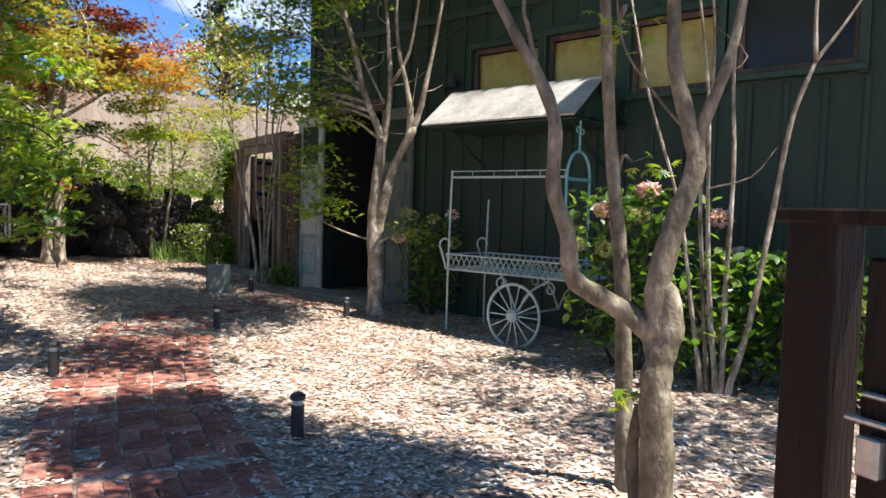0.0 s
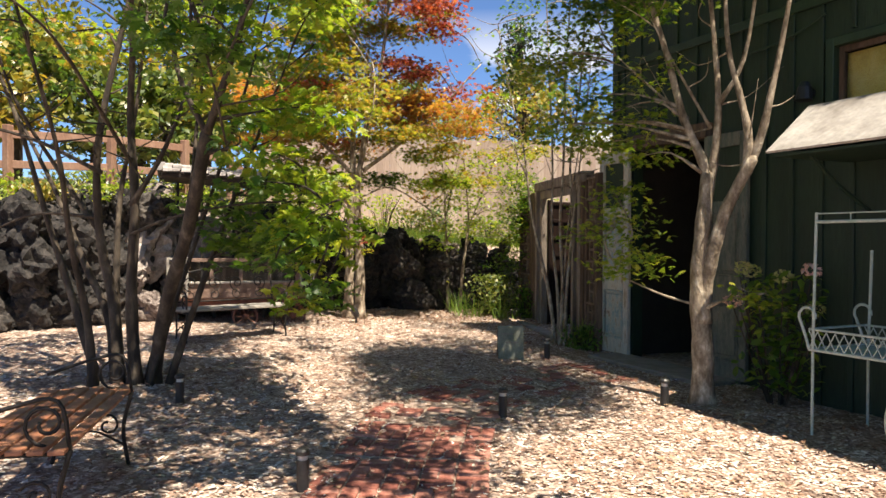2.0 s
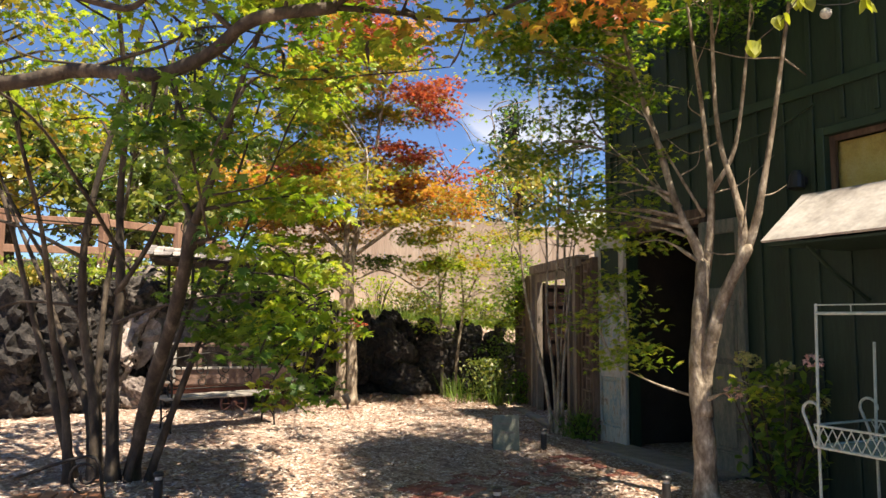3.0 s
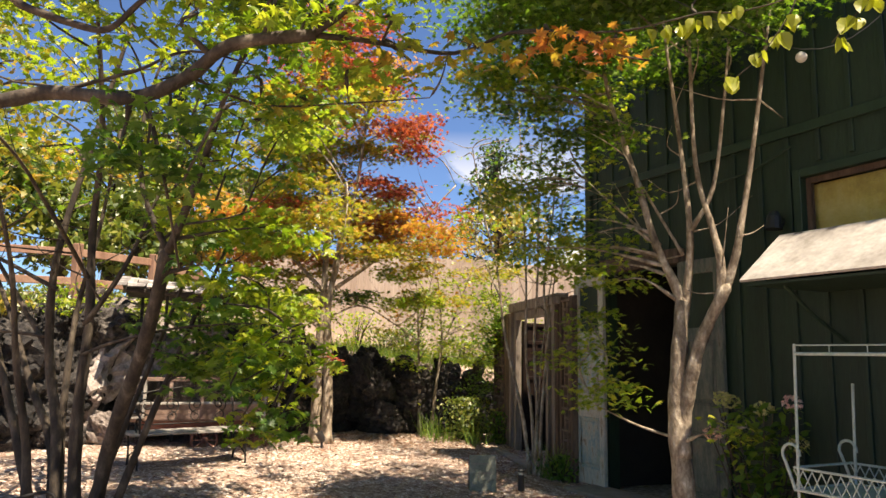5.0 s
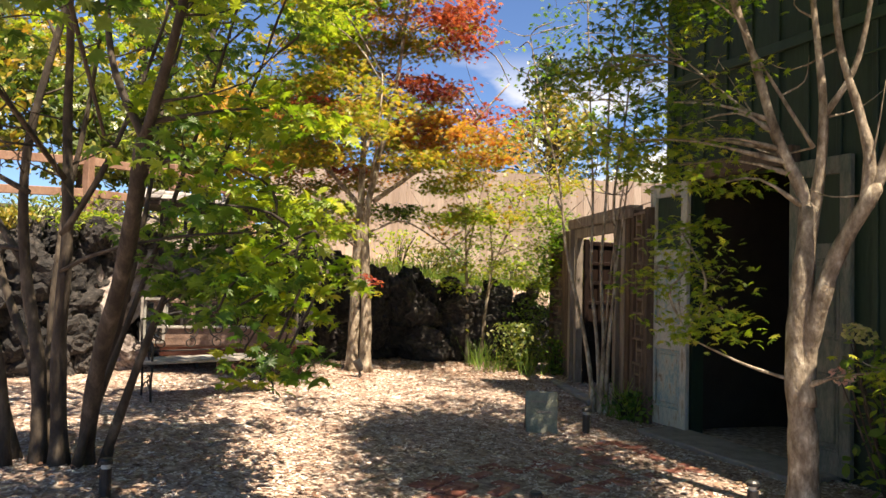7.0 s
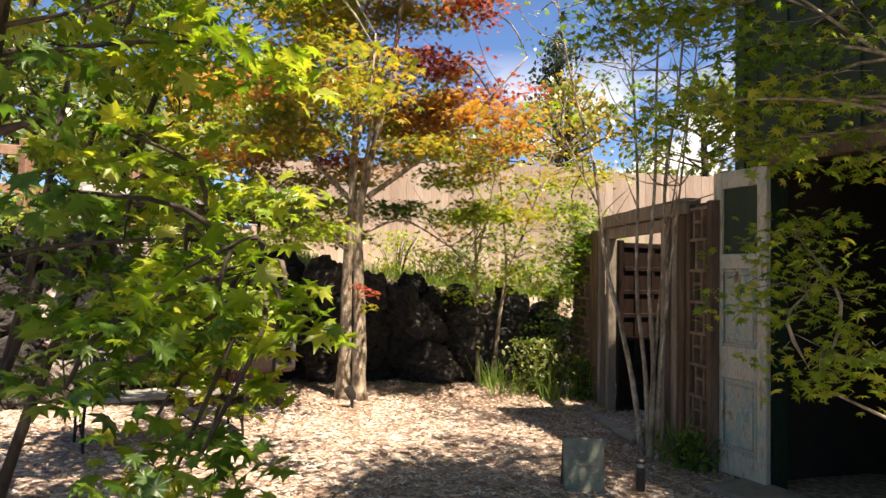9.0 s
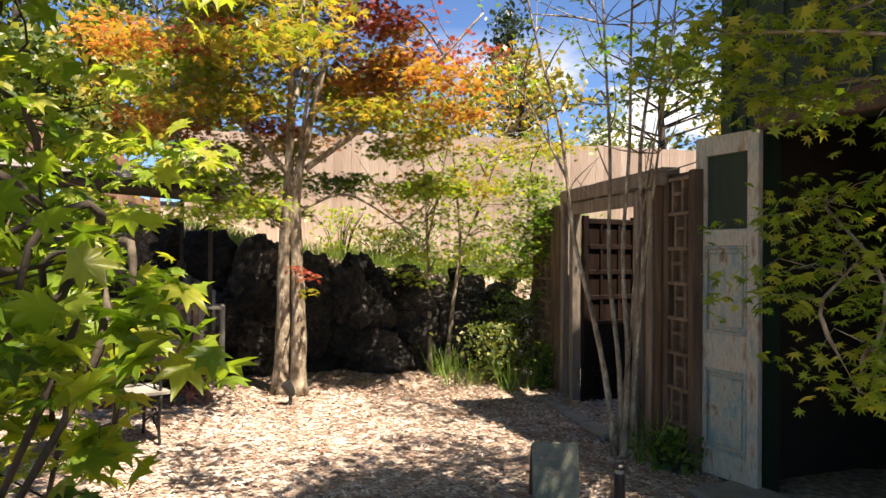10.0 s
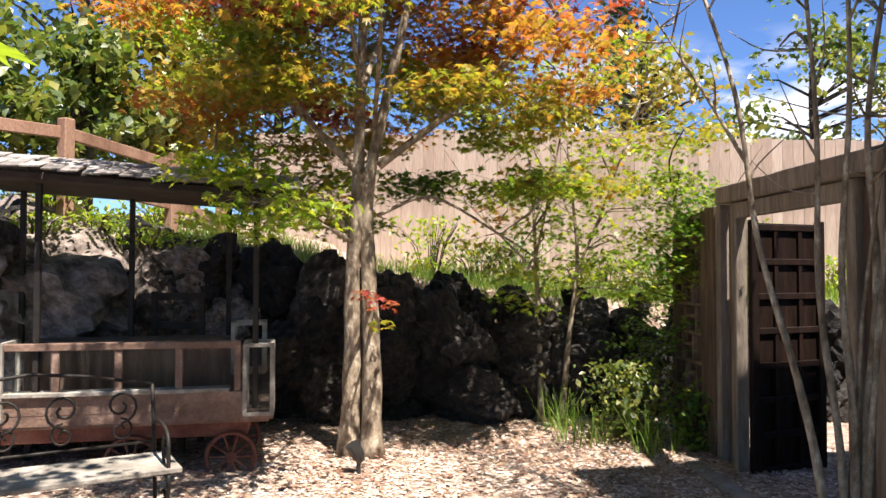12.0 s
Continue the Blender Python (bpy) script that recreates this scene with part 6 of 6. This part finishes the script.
def glass_case(x0, x1, y0, y1, z0, z1):
    t = 0.03
    part("case_frame", boxes(*[((x, y, (z0 + z1) / 2), (t, t, z1 - z0)) for x in (x0, x1) for y in (y0, y1)],
                             *[(((x0 + x1) / 2, y, z), (x1 - x0, t * 0.9, t * 0.9)) for y in (y0, y1) for z in (z0, z1)],
                             *[((x, (y0 + y1) / 2, z), (t * 0.9, y1 - y0, t * 0.9)) for x in (x0, x1) for z in (z0, z1)]), M_PLANK, wag)
    part("case_glass", boxes(((x0, (y0 + y1) / 2, (z0 + z1) / 2), (0.005, y1 - y0, z1 - z0)), (((x0 + x1) / 2, y1, (z0 + z1) / 2), (x1 - x0, 0.005, z1 - z0)), (((x0 + x1) / 2, y0, (z0 + z1) / 2), (x1 - x0, 0.005, z1 - z0))), M_GLASS, wag)


glass_case(-0.02, 0.17, -0.3, 0.02, 0.5, 0.99)
glass_case(0.05, 0.28, -0.6, -0.35, 0.75, 1.12)
glass_case(1.75, 2.0, -0.28, 0.04, 0.5, 1.02)
part("counter", boxes(((1.0, -0.6, 0.75), (1.5, 0.4, 0.5)), bevel=0.01), M_BROWNWOOD, wag)
for x, y in ((0.1, -0.02), (0.35, -0.8), (1.1, -0.8), (1.55, -0.02), (1.9, -0.8)):
    part("canopy_post", boxes(((x, y, 1.265 + 0.03 * x), (0.04, 0.04, 1.61 + 0.06 * x)), bevel=0.004), M_IRON, wag)
part("canopy_frame", boxes(((WL / 2, -0.4, 2.06 + 0.06 * WL / 2), (WL + 0.28, 1.15, 0.06), (0, -3.4, 0)), bevel=0.01), M_DARKWOOD, wag)
sh_me = mesh_of("shingle", boxes(((0, 0, 0), (0.118, 0.26, 0.014)), bevel=0.003), M_SHINGLE)
sr = random.Random(4)
for side in (-1, 1):
    for row in range(3):
        for k in range(20):
            y = -0.4 + side * (0.56 - 0.19 * row)
            m = pose(-0.16 + 0.12 * k + sr.uniform(-0.01, 0.01), y, 2.13 + 0.06 * (0.124 * k - 0.2) + 0.045 * row + sr.uniform(0, 0.008), -side * (15 + sr.uniform(-3, 3)), 0, sr.uniform(-4, 4))
            piece("shingle", sh_me, m, wag)
for x in (0.27, 0.95):
    for y in (-0.1, -0.75):
        spoked_wheel(wag, (x, y, 0.175), 0.17, 10, M_REDWOOD, (0, 0, 0), 0.04, 0.016, 0.035)
chair = thing("wooden_chair", pose(-8.5, 9.75, 0.0, 0, 0, 40), "dark wooden chair standing behind the display wagon", "chair", "chairs behind the wagon")
part("seat", boxes(((0, -0.2, 0.86), (0.44, 0.42, 0.04)), bevel=0.008), M_DARKWOOD, chair)
for x, y in ((-0.19, -0.38), (0.19, -0.38)):
    part("leg", boxes(((x, y, 0.42), (0.04, 0.04, 0.86))), M_DARKWOOD, chair)
for x in (-0.2, 0.2):
    part("back_post", boxes(((x, 0, 0.7), (0.04, 0.04, 1.4))), M_DARKWOOD, chair)
for z in (1.12, 1.36):
    part("rail", boxes(((0, 0, z), (0.36, 0.03, 0.06))), M_DARKWOOD, chair)
copy_thing(chair, pose(-9.0, 9.05, 0.02, 0, 0, 62))


# ---- brick path ----
def brick_path():
    ob = thing("brick_path", Matrix.Identity(4), "path of worn red pavers half hidden by wood chips", "path", kind="structure")
    line = smooth_path([(0.9, 1.6, 0), (-0.25, 3.1, 0), (-1.65, 4.85, 0), (-2.75, 6.65, 0), (-3.05, 7.6, 0), (-2.95, 8.6, 0), (-2.55, 9.6, 0)], 24)
    rng = random.Random(3)
    me = mesh_of("brick", boxes(((0, 0, 0), (0.195, 0.095, 0.05)), bevel=0.006), M_BRICK)
    acc, last, row = 0.0, line[0], 0
    for p in line[1:]:
        acc += (p - last).length
        d = (p - last).normalized()
        last = p
        if acc < 0.21:
            continue
        acc -= 0.21
        side = Vector((d.y, -d.x, 0))
        ang_ = math.degrees(math.atan2(side.y, side.x))
        for k in range(5):
            for j in (-0.0525, 0.0525):
                if rng.random() < (0.05 if row < 29 else 0.55):
                    continue
                along = (row + k) % 2
                q = p + side * ((k - 2) * 0.21 + (0 if along else j)) + d * (j if along else 0)
                piece("brick", me, pose(q.x, q.y, rough_ground(q.x, q.y) + rng.uniform(-0.018, -0.006), rng.uniform(-1.5, 1.5), rng.uniform(-1.5, 1.5), ang_ + (0 if along else 90) + rng.uniform(-1.5, 1.5)), ob)
        row += 1
    return ob


brick_path()


# ---- path lights, sign, gate ----
def path_light(x, y, h=0.24):
    ob = thing("path_light", pose(x, y, rough_ground(x, y)), "small black bollard path light in the mulch", "lamp", "path lights")
    bm = bmesh.new()
    tube(bm, [(0, 0, -0.03), (0, 0, h * 0.74)], 0.036, 12)
    part("body", bm, M_BLACK, ob)
    bm = bmesh.new()
    tube(bm, [(0, 0, h * 0.74), (0, 0, h * 0.86)], 0.028, 12)
    part("lens", bm, M_LENS, ob)
    bm = bmesh.new()
    tube(bm, [(0, 0, h * 0.86), (0, 0, h * 0.95), (0, 0, h)], [0.042, 0.042, 0.03], 12)
    part("cap", bm, M_BLACK, ob)
    return ob


for x, y in ((-0.31, 4.35), (-1.53, 8.42), (-2.44, 7.24), (-4.66, 5.79), (-2.43, 5.06), (-3.45, 9.9)):
    path_light(x, y)
spot = thing("tree_spotlight", pose(-6.84, 10.27, rough_ground(-6.84, 10.27), 0, 0, 60), "black spotlight aimed up at the big maple", "lamp")
bm = bmesh.new()
tube(bm, [(0, 0, -0.02), (0, 0, 0.1)], 0.018, 8)
part("stake", bm, M_BLACK, spot)
bm = bmesh.new()
tube(bm, [(0.02, 0, 0.09), (0.0, 0, 0.13), (-0.05, 0, 0.22)], [0.03, 0.048, 0.055], 12)
part("head", bm, M_BLACK, spot)
sign = thing("sign_board", pose(-3.76, 9.585, rough_ground(-3.76, 9.585), 0, 0, 36), "low mossy sign box standing in the mulch", "sign")
part("board", boxes(((0, 0, 0.19), (0.3, 0.035, 0.4), (-6, 0, 0)), bevel=0.006), M_SIGN, sign)
part("rear_board", boxes(((0, 0.11, 0.18), (0.3, 0.03, 0.37), (14, 0, 0)), bevel=0.006), M_BROWNWOOD, sign)
for c_, w_ in (((-0.03, -0.03, 0.3), 0.16), ((0.02, -0.02, 0.2), 0.14), ((-0.02, -0.013, 0.13), 0.18)):
    part("letter_bar", boxes((c_, (w_, 0.004, 0.016), (-6, 0, 0))), M_SILL, sign, "worn illegible lettering")

GATE = pose(1.65, 2.4, -0.08, 0, 0, -52)
gate = thing("wooden_gate", GATE.copy(), "dark brown stained wooden gate with a metal latch", "gate")
part("gate_post", boxes(((0.05, 0, 0.62), (0.11, 0.1, 1.28)), bevel=0.008), M_GATE, gate)
part("stile", boxes(((0.2, 0, 0.6), (0.09, 0.045, 1.16)), bevel=0.006), M_GATE, gate)
part("stile", boxes(((1.05, 0, 0.6), (0.09, 0.045, 1.16)), bevel=0.006), M_GATE, gate)
for z in (0.1, 1.13):
    part("rail", boxes(((0.62, 0, z), (0.76, 0.045, 0.1)), bevel=0.006), M_GATE, gate)
part("cap", boxes(((0.55, 0, 1.255), (1.15, 0.12, 0.03)), bevel=0.005), M_GATE, gate)
for k in range(7):
    part("picket", boxes(((0.31 + 0.104 * k, 0.01, 0.61), (0.06, 0.025, 0.95)), bevel=0.004), M_GATE, gate)
part("latch", boxes(((0.2, -0.045, 0.82), (0.045, 0.03, 0.075)), ((0.19, -0.04, 0.88), (0.1, 0.012, 0.014)), ((0.2, -0.035, 0.93), (0.06, 0.02, 0.012)), bevel=0.004), M_METAL, gate, "metal gate latch")

# ---- string light ----
sl = thing("string_light", Matrix.Identity(4), "string of round white bulbs over the yard", "string light")
bm = bmesh.new()
w_pts = smooth_path([(-2.4, 2.6, 3.9), (-1.2, 5.3, 3.7), (-0.15, 8.0, 3.68), (0.6, 8.75, 4.3)], 8)
tube(bm, w_pts, 0.004, 5)
part("cable", bm, M_BLACK, sl)
for k in (8, 16):
    bm = bmesh.new()
    bmesh.ops.create_uvsphere(bm, u_segments=12, v_segments=8, radius=0.04, matrix=Matrix.Translation(w_pts[k] + Vector((0, 0, -0.06))))
    part("bulb", bm, M_LENS, sl, smooth=True)


# ---- shrubs and grasses ----
def leaf_litter():
    """Dead maple leaves drifted over the chips, thickest under the trees and along the wall."""
    rng = np.random.default_rng(77)
    spots = ((-6.6, 12.0, 0.7, 700), (-5.2, 11.9, 0.6, 350), (-4.1, 10.9, 0.5, 350), (-2.3, 9.3, 0.6, 300), (-0.9, 8.3, 0.5, 260), (-5.0, 6.6, 0.9, 600), (-7.0, 10.0, 0.7, 350), (-0.2, 6.3, 1.0, 420), (-2.2, 6.2, 1.2, 380), (-4.2, 4.9, 0.8, 350))
    p = np.concatenate([np.stack([rng.normal(x, r, n), rng.normal(y, r, n), np.zeros(n)], 1) for x, y, r, n in spots])
    p = np.array([(x, y, rough_ground(x, y) + 0.02 + 0.012 * rng.random()) for x, y, _ in p if rock_side(x, y)[0] < -0.2])
    return tagged(blades("leaf_litter", p, rng.uniform(0.018, 0.04, len(p)), 0.35, M_LITTER, MAPLE, rng), "red-brown dead maple leaves lying on the wood chips", "leaf litter", kind="stuff")


leaf_litter()


def shrub(x, y, half, n, mat, seed, label, leaf=0.035, name="shrub", template=DIAMOND, z=None):
    rng = np.random.default_rng(seed)
    ob = thing(name, pose(x, y, rough_ground(x, y) if z is None else z), label, "shrub")
    bm = bmesh.new()
    for k in range(22):
        a, r = rng.uniform(0, 6.28), rng.random() ** 0.5
        tube(bm, [(0.1 * r * math.cos(a), 0.1 * r * math.sin(a), -0.02), (0.5 * r * half[0] * math.cos(a), 0.5 * r * half[1] * math.sin(a), half[2] * 0.5), (r * half[0] * math.cos(a), r * half[1] * math.sin(a), half[2] * rng.uniform(0.7, 1.0))], [0.006, 0.005, 0.002], 4)
    tagged(part("stems", bm, M_BARKD, ob), kind="stuff")
    d = rng.normal(0, 0.42, (n, 3))
    d[:, 2] = rng.uniform(0.02, 1.0, n)
    c = d * np.array(half)
    c[:, :2] *= np.sin(np.clip(d[:, 2:], 0.1, 1) * 2.6) * 0.6 + 0.6
    blades("leaves", c, leaf * rng.uniform(0.6, 1.3, n), 1.0, mat, template, rng, ob)
    return ob


shrub(-5.95, 12.75, (0.42, 0.42, 0.7), 1300, L_FAR, 2, "bushy yellow-green shrub at the foot of the rock wall", 0.034)
shrub(-5.4, 12.9, (0.3, 0.3, 0.5), 500, L_GREEN, 3, "low green shrub at the foot of the fretwork panel")
shrub(-3.35, 10.75, (0.25, 0.2, 0.3), 260, L_GREEN, 4, "low green tuft beside the slender stems")


def tuft_field(name, label, spots, n, h, seed, mat):
    """Grass blades over patches."""
    rng = np.random.default_rng(seed)
    v = []
    for (x, y, r) in spots:
        for k in range(n):
            a, q = rng.uniform(0, 6.28), r * rng.random() ** 0.5
            px, py = x + q * math.cos(a), y + q * math.sin(a)
            pz = rough_ground(px, py)
            b, l = rng.uniform(0, 6.28), h * rng.uniform(0.5, 1.2)
            dx, dy = rng.normal(0, 0.35, 2) * l
            wx, wy = 0.006 * math.cos(b), 0.006 * math.sin(b)
            v.append([(px - wx, py - wy, pz - 0.01), (px + wx, py + wy, pz - 0.01), (px + dx + wx * 0.3, py + dy + wy * 0.3, pz + l), (px + dx - wx * 0.3, py + dy - wy * 0.3, pz + l)])
    return tagged(new(name, quads(name, np.array(v), mat)), label, "grass", kind="stuff")


tuft_field("terrace_grass", "grass and low green growth on the terrace", [(-8.6 + 0.55 * k, 12.6 + 0.7 * k + 0.5, 0.9) for k in range(10)] + [(-10.0, 10.5, 0.7), (-10.4, 9.0, 0.8), (-10.6, 7.5, 0.9), (-9.8, 11.6, 0.8)], 900, 0.16, 6, M_GRASS)
tuft_field("border_grass", "long grass blades at the border", [(-6.2, 12.35, 0.22), (-5.6, 12.5, 0.2), (-3.5, 10.8, 0.15), (-6.6, 12.6, 0.15)], 55, 0.36, 7, M_GRASS)
sr2 = random.Random(44)
for k in range(16):
    x, y = -8.8 + 0.55 * k * 0.8 + sr2.uniform(-0.3, 0.3), 13.2 + 0.7 * k * 0.8 + sr2.uniform(-0.3, 0.3)
    shrub(x, y, (0.5, 0.5, sr2.uniform(0.4, 0.8)), 420, sr2.choice([L_LIME, L_GREEN, L_FAR]), 60 + k, "leafy green perennial on the terrace", 0.04)
for k, (x, y) in enumerate(((-9.9, 9.0), (-9.6, 9.9), (-10.1, 8.2), (-9.7, 7.4), (-10.2, 6.4), (-9.3, 10.8), (-10.8, 10.8), (-11.0, 9.5))):
    shrub(x, y, (0.6, 0.5, 0.45), 420, L_LIME if k % 2 == 0 else L_FAR, 90 + k, "low yellow-green creeper on the rock wall", 0.04)


for k, (x, y, z) in enumerate(((-9.5, 9.5, 1.95), (-9.35, 9.85, 1.8), (-9.65, 9.2, 2.15), (-9.5, 9.0, 1.9), (-9.3, 10.2, 1.75))):
    shrub(x, y, (0.36, 0.3, 0.16), 260, L_LIME, 130 + k, "yellow-green creeper trailing over the lava boulders", 0.03, z=z)

for k, (x, y, z) in enumerate(((-9.45, 7.0, 1.85), (-9.7, 6.4, 1.85), (-10.1, 5.7, 1.85), (-9.3, 7.6, 1.85), (-10.5, 5.0, 1.85), (-9.6, 8.15, 1.9))):
    shrub(x, y, (0.5, 0.4, 0.24), 520, L_LIME if k % 2 else L_FARY, 150 + k, "low yellow-green mound spilling over the rock wall", 0.034, z=z)

# ---- trees beyond the yard ----
def far_tree(x, y, h, r, mat, seed, label, conifer=False):
    rng = np.random.default_rng(seed)
    z = ground_z(x, y)
    ob = thing("conifer_tree" if conifer else "background_tree", pose(x, y, z), label, "tree", "trees beyond the fence")
    bm = bmesh.new()
    tube(bm, smooth_path([(0, 0, -0.1), (0.1, 0, h * 0.35), (0.0, 0.1, h * 0.7), (0.1, 0.05, h * 0.95)]), [r * 0.09 * (1 - 0.9 * k / 12) for k in range(13)], 8)
    pts = []
    n = (38 if x < -11 else 36) if not conifer else 46
    for k in range(n):
        if conifer:
            zz = h * (0.15 + 0.85 * k / n)
            a, q = rng.uniform(0, 6.28), r * (1.02 - zz / h) * rng.uniform(0.5, 1)
        else:
            zz = h * rng.uniform(0.3, 1.0)
            a, q = rng.uniform(0, 6.28), r * math.sin(math.pi * (0.15 + 0.8 * (zz / h - 0.3) / 0.7)) * rng.random() ** 0.5
        c = np.array((q * math.cos(a), q * math.sin(a), zz))
        tube(bm, [(0, 0, zz * 0.85), Vector(c * 0.6 + np.array((0, 0, zz * 0.37))), Vector(c)], [r * 0.02, r * 0.012, r * 0.005], 4)
        m = int(rng.integers(45, 85))
        s = np.array((0.26, 0.26, 0.16)) * r * (0.7 if conifer else 1)
        pts.append(c + rng.normal(0, 0.6, (m, 3)) * s)
    part("trunk", bm, M_BARKD, ob)
    p = np.concatenate(pts)
    blades("crown", p, rng.uniform(0.05, 0.11, len(p)), 1.0, mat, DIAMOND, rng, ob)
    return ob


for k, (x, y, h, r, mat, con) in enumerate((
        (-12.5, 13.5, 3.2, 1.4, L_FAR, 0), (-13.8, 11.0, 4.5, 1.8, L_FAR, 0), (-14.5, 8.0, 5.5, 2.2, L_FARY, 0), (-12.3, 9.2, 2.2, 1.2, L_FAR, 0),
        (-15.5, 4.5, 6.0, 2.4, L_FARY, 0), (-13.0, 5.5, 3.6, 1.5, L_FAR, 0), (-16, 14, 7.0, 2.4, L_CONIFER, 1), (-11.5, 17.5, 3.8, 1.6, L_FAR, 0),
        (-9.0, 19.0, 4.0, 1.7, L_FARY, 0), (-6.5, 20.5, 4.4, 1.7, L_FAR, 0), (-4.0, 21.5, 4.6, 1.8, L_FARY, 0), (-1.5, 23.5, 5.2, 2.0, L_FARY, 0),
        (-12, 24, 7.0, 2.4, L_CONIFER, 1), (-18, 9, 7.5, 2.6, L_FAR, 0), (-14, 1.5, 6, 2.4, L_FAR, 0), (-12.0, 6.8, 2.4, 1.3, L_FARY, 0), (-12.6, 8.0, 2.8, 1.4, L_FAR, 0), (-12.2, 4.2, 3.2, 1.5, L_FAR, 0), (-13.2, 2.6, 4, 1.7, L_FARY, 0), (-12.0, 10.4, 2.2, 1.1, L_FAR, 0), (-12.6, 11.8, 3.0, 1.3, L_FARY, 0), (1.5, 25, 6, 2.4, L_FAR, 0))):
    far_tree(x, y, h, r, mat, 200 + k, "dark conifer beyond the fence" if con else "leafy tree turning yellow beyond the fence" if mat is L_FARY else "green leafy tree beyond the fence", bool(con))
